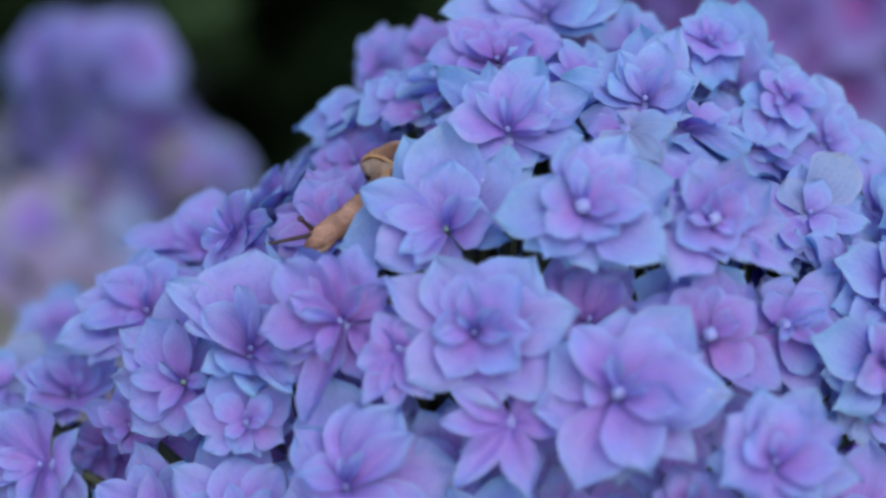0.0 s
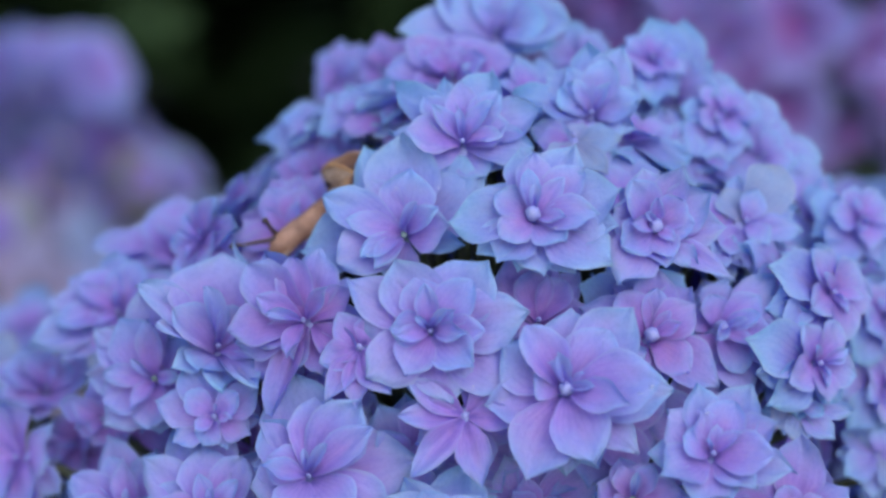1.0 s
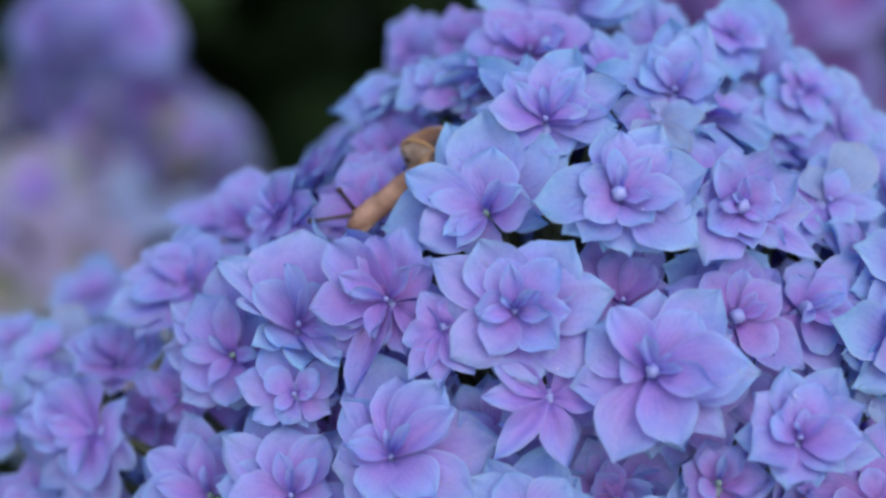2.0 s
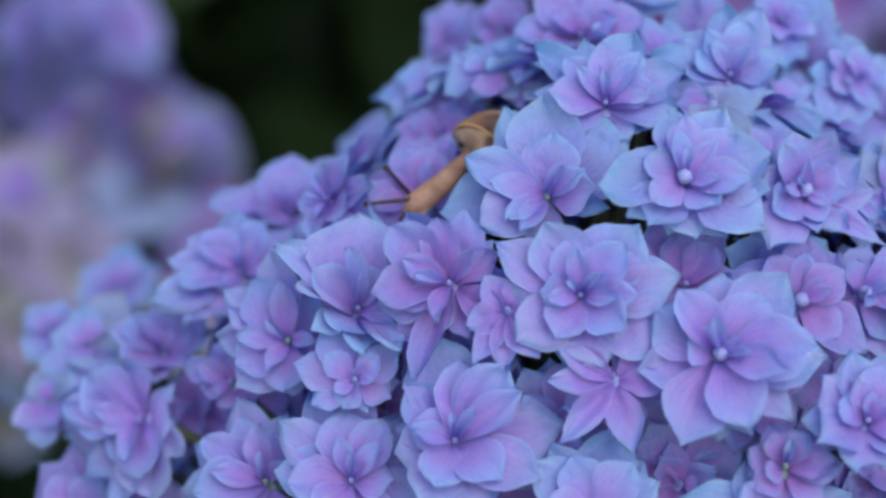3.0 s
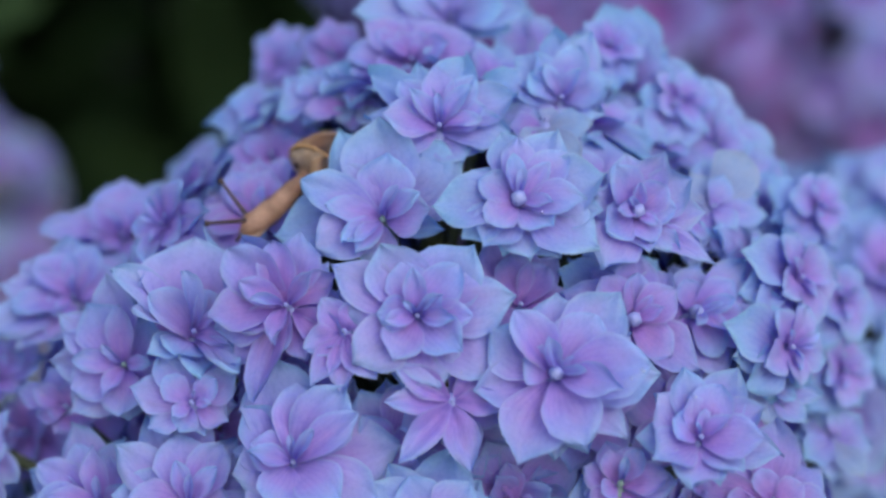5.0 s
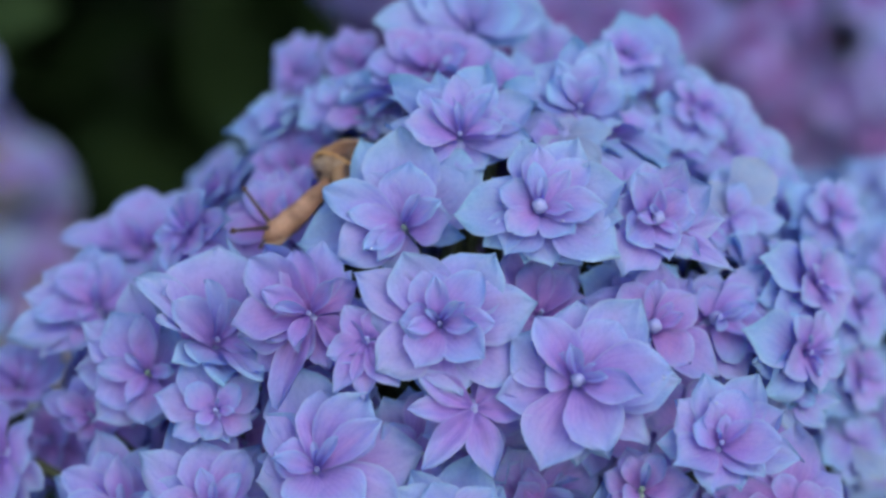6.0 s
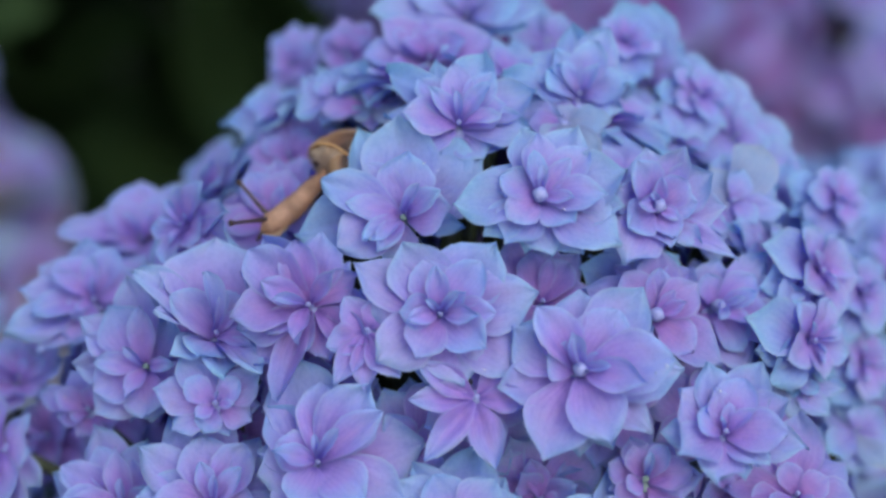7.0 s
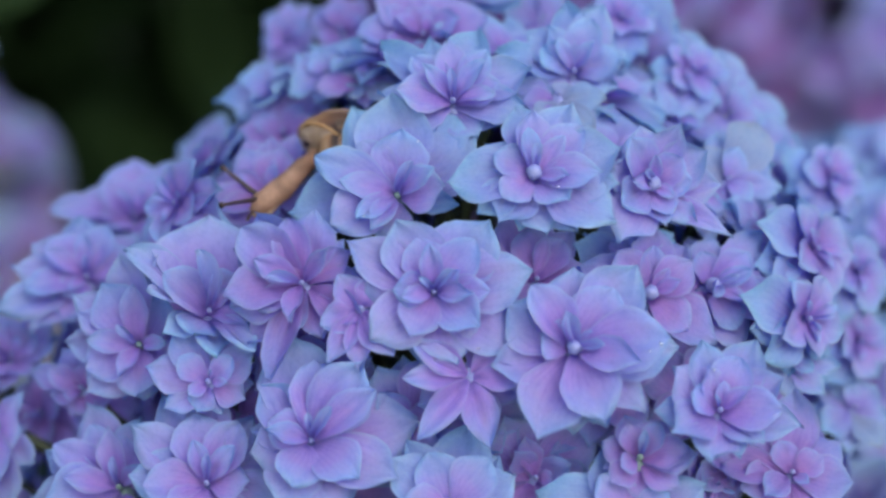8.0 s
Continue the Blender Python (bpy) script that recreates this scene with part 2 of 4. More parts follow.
OUTER_SHAPES = shapes("cusp", 14, (-0.03, 0.09), (-0.20, 0.00), (0.05, 0.12), (0.05, 0.13), (0.0, 0.5))
INNER_SHAPES = shapes("oval", 8, (0.03, 0.13), (-0.24, -0.08), (0.02, 0.06), (0.14, 0.24), (0.0, 0.2)) + shapes("cusp", 4, (0.04, 0.10), (-0.16, -0.06), (0.03, 0.06), (0.12, 0.2), (0.1, 0.4))
OVAL = petal_set(PETAL_INNER, shapes("lance", 4, (0.05, 0.10), (-0.16, -0.06), (0.01, 0.04), (0.08, 0.14), (0.0, 0.2)))
SETS = {}
for key, rim_material, heart_material in (
    ("blue", PETAL, PETAL_INNER), ("pink", PETAL_PINK, PETAL_PINK), ("pale", PETAL_PALE, PETAL_PALE),
    ("mauve", PETAL_MAUVE, PETAL_MAUVE), ("sky", PETAL_SKY, PETAL), ("azure", PETAL_SKY, PETAL_SKY), ("lime", PETAL_LIME, PETAL_LIME), ("dull", PETAL_DULL, PETAL_DULL),
):
    SETS[key] = (petal_set(rim_material, OUTER_SHAPES), petal_set(heart_material, INNER_SHAPES))

# spoon-shaped little petals at the heart of a floret
SPOONS = petal_set(PETAL_HEART, shapes("spoon", 4, (0.10, 0.16), (-0.14, -0.02), (0.01, 0.03), (0.12, 0.2), (0.0, 0.1)))


def bud_mesh(material, size):
    """The middle of a floret: a small closed bud on a short stalk that widens into the cup."""
    bm = bmesh.new()
    bmesh.ops.create_uvsphere(bm, u_segments=10, v_segments=7, radius=size)
    for v in bm.verts:
        v.co.z = v.co.z * 1.1 + size + 0.0028
        v.co.xy *= 1 - 0.1 * math.sin(4 * math.atan2(v.co.y, v.co.x))
    low = bmesh.ops.create_cone(bm, segments=8, radius1=0.0007, radius2=0.0020, depth=0.012, cap_ends=True)["verts"]
    bmesh.ops.translate(bm, verts=low, vec=(0, 0, -0.0058))
    return mesh_of("floret", bm, material)


BUDS = [bud_mesh(BUD, 0.0006), bud_mesh(BUD_GREEN, 0.0007), bud_mesh(BUD, 0.0017)]


def facing(place, normal, turn=0.0):
    """A pose whose z runs along the normal and whose x lies as near to the world's x as it can."""
    n = Vector(normal).normalized()
    x = (Vector((1, 0, 0)) - n * n.x).normalized()
    y = n.cross(x)
    m = Matrix((x, y, n)).transposed().to_4x4()
    m.translation = place
    return m @ Matrix.Rotation(turn, 4, "Z")


def whorl(owner, meshes, petals, rise, widths, lift, loose=1.0):
    """Petals at (degrees, metres), rise degrees over the floret's plane; widths: metres, one for all or one each."""
    for k, (angle, length, *_) in enumerate(petals):
        m = Matrix.Rotation(radians(angle), 4, "Z") @ Matrix.Translation((0.0007, 0, lift + 0.0005 * (k % 2)))
        m = m @ Matrix.Rotation(-radians(rise + loose * rnd.uniform(-5, 5)), 4, "Y") @ Matrix.Rotation(radians(loose * rnd.uniform(-8, 10)), 4, "X")
        wide = (widths[k] if isinstance(widths, list) else widths) * rnd.uniform(0.94, 1.08)
        piece("petal", rnd.choice(meshes), owner, m @ Matrix.Diagonal((length, wide, length, 1)))


def ring(count, length, start, loose=9):
    return [(start + 360 * k / count + rnd.uniform(-loose, loose), length * rnd.uniform(0.85, 1.12)) for k in range(count)]


def told(text):
    """Petals written as degrees:millimetres, some with :width, as a share of the length."""
    return [[float(v) for v in p.split(":")] for p in text.split()]


def broad(petals, share, least, most):
    """A width for each petal: as told, or wider where its neighbours leave it room."""
    mean = sum(p[1] for p in petals) / len(petals)
    out = []
    for a, length, *ratio in petals:
        near = sorted((p[0] - a) % 360 for p in petals if p[0] != a) or [360]
        gap = (near[0] + 360 - near[-1]) / 2 if len(near) > 1 else 60
        out.append(ratio[0] * length if ratio else min(max(share * gap / 45, least), most) * (0.5 * length + 0.5 * mean))
    return [w / 1000 for w in out]


def petals_on(owner, meshes, petals, rise, widths, lift, loose=1.0):
    """A whorl whose lengths are told in millimetres."""
    whorl(owner, meshes, [(p[0], p[1] / 1000) for p in petals], rise, widths, lift, loose)


def floret(plant, place, normal, kind, outer, second="", third="", heart=""):
    """A double floret, whorl by whorl, each as degrees:millimetres; whorls that are not told grow at random."""
    words = kind.split()
    outer, second, third, heart = told(outer), told(second), told(third), told(heart)
    colour = next((c for c in ("pink", "sky", "azure") if c in words), "blue")
    big, small = SETS[colour]
    bud = 2 if "bud" in words else 1 if "green" in words else 0
    ob = piece("floret", BUDS[bud], plant, plant.matrix_basis.inverted() @ facing(place, normal))
    mean = sum(p[1] for p in outer) / len(outer)
    start = outer[0][0] + 180 / len(outer)
    cup = 18 if "bowl" in words else 0
    widths = broad(outer, 0.74, 0.55, 0.80)
    # petals of the lowest whorl, that show between the outer ones
    order = sorted(outer)
    wide_gaps = [(p, q, (q[0] - p[0]) % 360) for p, q in zip(order, order[1:] + order[:1])]
    low = [(p[0] + gap / 2 + rnd.uniform(-5, 5), 0.45 * (p[1] + q[1])) for p, q, gap in wide_gaps if 44 < gap < 130]
    if low and not {"single", "under", "open"} & set(words):
        petals_on(ob, big, low, -3 + cup, [0.00066 * b for _, b in low], -0.0010, 0.8)
    if "single" in words:
        petals_on(ob, OVAL, outer, 5, widths, 0.0, 0.5)
        petals_on(ob, big, ring(5, mean * 0.95, start), -14, mean * 0.0006, -0.0022)
        return ob
    if "faded" in words or "dusk" in words:
        # some of the outer petals have turned a papery grey-green
        count = 2 if "faded" in words else 1
        first, last = (SETS["dull"][0], small if "cup" in words else big) if "faded" in words else (SETS["pink"][0], SETS["dull"][0])
        petals_on(ob, first, outer[:count], 5 + cup, widths[:count], 0.0, 0.6)
        petals_on(ob, last, outer[count:], 5 + cup, widths[count:], 0.0, 0.6)
    else:
        petals_on(ob, small if "cup" in words else big, outer, 5 + cup, widths, 0.0, 0.6)
    if "under" in words:
        petals_on(ob, big, ring(6, mean * 1.1, start), -6, mean * 0.00075, -0.0014)
        return ob
    if "small" in words:
        petals_on(ob, small, ring(4, mean * 0.6, 30), 26, mean * 0.00046, 0.0012)
        return ob
    if not second:
        second = ring(rnd.choice((5, 5, 6)), mean * 0.76, start, 14)
        third = ring(3, mean * 0.48, start + 50, 35)
        heart = ring(rnd.choice((1, 2)), mean * 0.34, start, 70)
    petals_on(ob, small, second, 15 + cup, broad(second, 0.62, 0.52, 0.85), 0.0014, 0.7)
    if third:
        petals_on(ob, small, third, 32 + cup, [(p[2] * p[1] if len(p) > 2 else max(0.46 * p[1], 0.22 * mean)) / 1000 for p in third], 0.0026, 0.7)
    if heart:
        petals_on(ob, SPOONS, heart, 52 + 0.3 * cup, [(p[2] if len(p) > 2 else 0.30) * p[1] / 1000 for p in heart], 0.0032, 0.7)
    return ob


def stem_mesh(top, base, thick=0.004):
    bm = bmesh.new()
    rings = []
    for i in range(13):
        u = i / 12
        c = Vector(base).lerp(Vector(top), u) + Vector((0.02 * math.sin(3 * u), 0.015 * math.sin(4 * u + 1), 0)) * (1 - u)
        r = thick * (1.35 - 0.5 * u) * (1.25 if i in (4, 8) else 1)
        rings.append([bm.verts.new(c + Vector((r * math.cos(a), r * math.sin(a), 0))) for a in (math.tau * k / 8 for k in range(8))])
    for a, b in zip(rings, rings[1:]):
        for k in range(8):
            bm.faces.new((a[k], a[(k + 1) % 8], b[(k + 1) % 8], b[k]))
    bm.faces.new(rings[0][::-1])
    bm.faces.new(rings[-1])
    return bm


def stalk_mesh():
    """One slender, slightly bowed stalk of unit length along z."""
    bm = bmesh.new()
    last = None
    for i in range(5):
        u = i / 4
        now = [bm.verts.new((0.06 * math.sin(math.pi * u) + (0.022 - 0.01 * u) * math.cos(k * 1.2566), (0.022 - 0.01 * u) * math.sin(k * 1.2566), u)) for k in range(5)]
        if last:
            for k in range(5):
                bm.faces.new((last[k], last[(k + 1) % 5], now[(k + 1) % 5], now[k]))
        last = now
    return mesh_of("stalk", bm, STALK)


STALK_MESH = stalk_mesh()


def leaf_mesh(name, material, length, width, seed):
    """An ovate, toothed leaf, folded along its midrib, with sunken veins."""
    bm = bmesh.new()
    bm.loops.layers.uv.new("UVMap")
    r = random.Random(seed)
    droop, fold = r.uniform(0.15, 0.4), r.uniform(0.15, 0.35)
    rows, cols = 18, 8
    both = []
    for side in (0.0004, -0.0004):
        grid = []
        for i in range(rows + 1):
            u = i / rows
            w = 0.5 * width * max(math.sin(math.pi * u ** 0.8) ** 0.85 if 0 < u < 1 else 0, 0.01)
            line = []
            for j in range(cols + 1):
                v = 2 * j / cols - 1
                y = v * w * (1 + (0.09 if i % 2 else 0) * (abs(v) > 0.9))
                z = fold * abs(y) - droop * length * u * u + 0.004 * math.sin(abs(v) * 9 - u * 26) * abs(v) * (1 - u)
                line.append(bm.verts.new((length * u, y, z + side)))
            grid.append(line)
        both.append(grid)
    for s, grid in enumerate(both):
        for i in range(rows):
            for j in range(cols):
                c = [grid[i][j], grid[i + 1][j], grid[i + 1][j + 1], grid[i][j + 1]]
                bm.faces.new(c[::-1] if s else c)
    a, b = both
    for i in range(rows):
        bm.faces.new((a[i][0], b[i][0], b[i + 1][0], a[i + 1][0]))
        bm.faces.new((a[i + 1][cols], b[i + 1][cols], b[i][cols], a[i][cols]))
    return mesh_of(name, bm, material)


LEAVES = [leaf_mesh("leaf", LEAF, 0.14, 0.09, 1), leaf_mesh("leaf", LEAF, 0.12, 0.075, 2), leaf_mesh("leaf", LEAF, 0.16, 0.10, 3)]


def plant_at(centre, label):
    """The base of a hydrangea shoot, whose bloom has its middle at centre."""
    ob = new("hydrangea")
    ob.matrix_basis = Matrix.Translation((centre[0] + 0.03, centre[1] + 0.10, 0))
    ob["bloom"] = centre
    return tagged(ob, label, "flower", "hydrangea shoots")


def spread(centre, radius, count, lowest):
    """Even places over a dome, from its top down."""
    for k in range(count):
        z = 1 - (k + 0.5) / count * (1 - lowest)
        a = k * 2.39996 + 0.4
        s = math.sqrt(1 - z * z)
        d = Vector((s * math.cos(a), s * math.sin(a), z))
        yield Vector(centre) + d * radius, d


def finish_plant(plant, centre, radius, pairs=3):
    inv = plant.matrix_basis.inverted()
    heart = Vector(centre) - Vector((0, 0, radius * 0.75))
    part("stem", stem_mesh(inv @ heart, (0, 0, 0)), STALK, plant)
    root = inv @ heart
    for o in [o for o in plant.children if o.name.startswith("floret")]:
        end = o.matrix_basis.translation - o.matrix_basis.to_3x3().col[2].normalized() * 0.010
        run = end - root
        piece("stalk", STALK_MESH, plant, facing(root, run, rnd.uniform(0, 6)) @ Matrix.Scale(run.length, 4))
    for k in range(pairs):
        for side in (0, 180):
            u = 0.90 - 0.14 * k
            at = (inv @ heart) * u
            turn = rnd.uniform(-25, 25) + side + 90 * (k % 2)
            m = Matrix.Translation(at) @ Matrix.Rotation(radians(turn), 4, "Z") @ Matrix.Rotation(radians(rnd.uniform(-25, 5)), 4, "Y")
            piece("leaf", LEAVES[rnd.randrange(3)], plant, m)


# dark hollows between the florets
HOLLOWS = (Vector((0.0075, -0.078, 1.033)), Vector((0.017, -0.020, 1.056)))
SNAIL_AT = Vector((-0.0360, -0.0563, 1.0274))
SHELL_AT = SNAIL_AT + Vector((0.009, 0.003, 0.014))
CENTRE, RADIUS = (0.0073, -0.0307, 0.9773), 0.094
BLOOM = plant_at(CENTRE, "lilac-blue double hydrangea in full bloom on a leafy stem")
floret(BLOOM, (0.0011, -0.1020, 1.0257), (-0.05, -0.82, 0.57), "blue rich", "55:18.7 11:20.4 326:20.8 288:15.1 219:16.4 173:15.7 148:21.1 116:16.7", "358:11.6 319:12.6 242:10.7 177:8.4 109:11.5 48:13.3", "94:10.6 348:9.8 196:7.9 32:7.6", "143:5.3 41:7.6")
floret(BLOOM, (0.0218, -0.0890, 1.0459), (0.04, -0.67, 0.74), "sky bud", "178:17.4 233:11.5 284:11.8 330:19.4 19:19.3 64:18.8 101:17.2 140:12.3", "314:10.1 223:8.1 146:9.1 90:13.9 49:14.7 355:14.5", "49:10.1 100:9.5 340:8.4", "85:7.0")
floret(BLOOM, (-0.0066, -0.0770, 1.0372), (-0.13, -0.78, 0.62), "sky green open", "114:22.9:0.62 91:22.3:0.75 67:24.0:0.90 40:21.0:0.80 351:12.7:0.42 252:9.8 182:23.8:0.60 153:18.5:0.50", "83:14.3:0.90 156:19.2:0.52 207:15.7 4:10.9 124:14.1:0.60", "241:11.7 22:11.2 172:12.9 223:11.7", "51:9.7")
floret(BLOOM, (0.0295, -0.1110, 1.0165), (0.10, -0.78, 0.62), "blue bud", "142:16.3 86:17.8 53:21.8 2:21.8 321:18.8 293:16.4 247:19.9", "123:15.5 4:19.6 58:15.0 290:16.5 155:7.2", "106:8.1 338:15.8 25:6.1", "113:9.7 351:8.1")
floret(BLOOM, (0.0084, -0.1110, 1.0108), (-0.01, -0.86, 0.51), "single", "180:13.6:0.52 358:11.8:0.52 285:14.8:0.50 229:16.7:0.42 50:9.4:0.50 147:13.8:0.50")
floret(BLOOM, (-0.0249, -0.1130, 0.9962), (0.05, -0.70, 0.71), "blue", "103:24.0 132:15.8 13:22.5 334:20.0 292:17.1 245:13.8 189:12.0", "53:19.5 86:16.4 317:13.5 159:9.2 251:10.9", "33:17.1 179:11.1", "50:10.0 100:6.5")
floret(BLOOM, (-0.0261, -0.0960, 1.0251), (-0.24, -0.77, 0.59), "pink", "124:18.9 152:17.0 80:15.7 34:11.8:0.60 249:20.7:0.34 193:16.3 326:15.3:0.50 259:9.5:0.50", "188:16.5:0.62 212:10.6:0.60 134:17.3:0.70 103:13.8:0.60", "35:11.1:0.40 261:10.2:0.50 154:11.1:0.50", "184:9.3")
floret(BLOOM, (-0.0144, -0.1020, 1.0223), (0.03, -0.87, 0.50), "single", "201:8.7 267:12.4 240:12.6 304:11.5 124:8.2 62:7.0")
floret(BLOOM, (-0.0480, -0.0880, 1.0139), (0.21, -0.46, 0.86), "sky bowl cup", "95:22.2:1.15 60:16.5:0.90 126:19.1:0.95 155:22.3:0.40 177:15.1:0.45 249:8.9 310:10.4:0.60 307:17.8:0.36", "59:11.4 338:11.9:0.50 152:13.0", "33:6.9", "129:14.2:0.36 81:9.0")
floret(BLOOM, (-0.0628, -0.0800, 1.0037), (-0.23, -0.79, 0.57), "blue green", "102:20.7 141:19.5 174:17.4 217:15.1 272:11.1 324:7.7 67:11.5", "151:15.2 205:12.3 272:11.5 120:15.7", "91:13.1 179:11.0 249:9.6 357:7.5", "136:7.1")
floret(BLOOM, (-0.0793, -0.0440, 1.0036), (-0.02, -0.64, 0.76), "blue", "168:17.6 141:16.8 97:16.9 49:16.0 21:13.0 224:16.7 203:21.5 247:11.2", "199:14.4 135:12.3 74:12.8 227:6.9 34:11.1", "154:11.0 96:9.6 234:6.1", "88:5.4")
floret(BLOOM, (-0.0720, -0.0100, 1.0048), (0.01, -0.49, 0.87), "blue bowl cup", "112:14.9:0.75 93:15.0:0.80 72:13.7:0.60 54:17.1:0.40 188:20.7:0.40 207:15.5:0.55 243:6.8 302:12.5:0.60", "135:11.4 47:11.1 217:9.1", "60:7.0", "152:7.8")
floret(BLOOM, (-0.0365, -0.0480, 1.0251), (-0.08, -0.66, 0.75), "pink", "192:16.5:0.60 158:12.6:0.60 113:15.8:0.60 88:14.6 72:17.7:0.50 6:8.9 262:6.5 228:11.8", "191:12.2 114:12.0 71:11.9 215:12.0", "144:8.3 71:6.9")
floret(BLOOM, (0.0050, -0.0650, 1.0538), (-0.00, -0.62, 0.78), "sky", "168:16.3 136:21.6 104:18.1 72:18.7 30:19.1 0:14.6 306:8.6 194:10.9", "129:13.3 56:13.6 17:10.7 176:12.8 95:14.1", "140:10.5 44:10.6 355:9.8", "98:7.0")
floret(BLOOM, (-0.0018, -0.0180, 1.0534), (0.01, -0.58, 0.82), "pink bowl cup", "185:15.8 148:14.5 96:10.7 47:12.0 7:15.5 314:8.6 229:12.6", "148:10.7 67:7.0 120:8.0 7:9.8", "180:8.8 69:4.2")
floret(BLOOM, (0.0073, 0.0040, 1.0575), (-0.01, -0.65, 0.76), "azure bowl cup", "188:24.0:0.50 155:18.2:0.70 120:14.6:0.70 79:14.3:0.70 40:14.9:0.70 353:19.1:0.70 336:15.9:0.60 311:8.8:0.70 199:12.5:0.70", "150:13.9 101:11.8 50:11.4 0:13.7", "138:9.8 43:8.7")
floret(BLOOM, (0.0322, -0.0430, 1.0530), (0.00, -0.63, 0.78), "azure bowl", "173:18.9:0.50 137:14.3 95:17.4 68:17.5 17:12.5 317:8.9 202:9.5", "122:12.2 74:12.5 9:11.0 151:9.2", "130:8.6 41:8.4")
floret(BLOOM, (0.0500, -0.0060, 1.0437), (0.02, -0.57, 0.82), "faded azure bowl cup", "265:11.0:0.80 317:13.6:0.80 136:16.2:0.60 108:21.4:0.62 84:20.5:0.62 45:13.4:0.60 11:15.4:0.60", "113:12.9 62:11.8 358:11.4 161:9.8", "108:8.5")
floret(BLOOM, (0.0502, -0.0220, 1.0372), (0.15, -0.56, 0.82), "azure", "104:14.0 65:8.4 31:11.1 340:10.7 172:7.4 256:6.4", "76:6.8 2:6.9")
floret(BLOOM, (0.0284, -0.0520, 1.0508), (0.05, -0.62, 0.78), "dusk under", "187:8.1 3:10.1 308:12.0 65:4.8 231:7.3 292:10.9")
floret(BLOOM, (0.0461, -0.0810, 1.0415), (0.31, -0.80, 0.52), "blue bud bowl", "326:21.0:0.30 317:13.0:0.50 164:10.6 237:15.5 280:10.6 104:13.2 67:15.0 33:14.6", "127:11.9 45:8.9 295:8.1 214:10.5 3:8.9", "97:7.4 187:9.1 323:5.8", "155:6.7")
floret(BLOOM, (0.0459, -0.0910, 1.0201), (0.22, -0.77, 0.60), "pink bud", "157:15.4 84:14.2 52:14.1 328:17.3 232:8.2 3:7.8", "132:11.1 38:11.5 322:10.7 83:10.1", "54:6.6 20:7.1")
floret(BLOOM, (0.0599, -0.0760, 1.0154), (0.36, -0.71, 0.60), "blue bud", "135:7.0 252:7.5 305:15.2 348:20.1 15:22.3 44:20.2 74:12.3", "41:12.0 354:12.1 306:10.5 107:7.3", "22:9.3 330:8.2", "17:6.8 235:11.2")
floret(BLOOM, (0.0596, -0.1150, 1.0035), (0.17, -0.58, 0.80), "blue bowl", "140:13.5 107:15.4 62:17.4 26:15.6 348:17.4 318:11.2 257:12.3 213:14.5", "111:10.1 70:11.8 351:13.1 159:7.8", "92:6.1 24:8.1", "137:3.7")
floret(BLOOM, (0.0435, -0.1170, 0.9942), (0.03, -0.73, 0.68), "pink green", "152:8.0 107:9.4 58:9.8 4:11.4 322:9.3 219:7.1", "110:7.1 57:7.9 8:9.6 207:4.3", "78:5.9", "80:6.6")
floret(BLOOM, (0.0046, -0.1220, 0.9853), (-0.00, -0.69, 0.73), "sky", "142:16.0 122:17.2 79:18.5 30:14.5 346:15.7 269:13.3 209:14.8", "113:12.1 52:12.2 338:11.7 181:9.7")
floret(BLOOM, (0.0221, -0.1070, 0.9847), (0.07, -0.78, 0.62), "pink", "151:12.4 100:13.3 34:8.1 313:9.4 240:11.5", "103:8.7 358:3.0")
floret(BLOOM, (0.0424, -0.1210, 0.9813), (0.08, -0.74, 0.67), "sky", "162:20.8 112:17.1 66:12.1 28:17.1 345:14.5 267:12.3 211:17.2", "129:11.9 39:9.2")
floret(BLOOM, (-0.0674, -0.0920, 0.9747), (-0.17, -0.74, 0.65), "blue green", "114:21.2 154:19.4 183:20.5 75:15.8 55:9.9 222:14.3 280:12.2", "145:17.2 191:16.0 117:15.3 79:11.0", "93:13.8 174:12.6 35:7.3", "92:7.5")
floret(BLOOM, (-0.0475, -0.1060, 0.9827), (-0.01, -0.72, 0.69), "blue", "169:16.6 142:20.8 116:22.4 88:21.0 58:17.6 20:13.9 346:17.3 298:14.3 234:15.3", "103:14.9 59:14.1 182:13.1 357:9.2 235:11.6", "108:9.4 45:10.1", "89:7.0")
floret(BLOOM, (-0.0469, -0.0980, 1.0032), (-0.06, -0.80, 0.59), "blue", "164:13.8 124:13.4 77:13.0 33:10.7 335:7.9 245:6.1 206:10.6", "142:7.9:0.80 43:6.8:0.80 215:4.7:0.80", "352:4.4", "67:3.0")
floret(BLOOM, (-0.0776, -0.0710, 0.9888), (-0.16, -0.73, 0.66), "pink", "157:13.5 189:7.1 273:5.4 69:7.1 119:11.1 357:8.0", "151:8.7 197:3.9 88:5.4")
floret(BLOOM, (-0.0985, -0.0450, 0.9837), (0.22, -0.43, 0.88), "blue bowl cup", "181:14.6 144:11.6 114:11.1 50:13.9 28:12.1 295:7.8 223:13.1", "173:11.4 98:8.1 45:7.8", "170:9.4 72:4.6")
floret(BLOOM, (-0.0986, -0.0680, 0.9778), (-0.50, -0.70, 0.52), "blue", "147:27.2 167:24.7 184:25.3 214:20.4 251:21.7 279:18.5 354:6.7 117:14.7", "167:20.2 186:14.9 288:14.3 141:17.4 239:11.1", "166:10.8 204:8.2 278:12.1")
floret(BLOOM, (-0.1148, -0.0660, 0.9495), (-0.17, -0.76, 0.62), "pink", "132:18.7 104:19.4 59:16.8 32:17.5 9:7.1 214:10.8", "121:12.9 74:11.4")
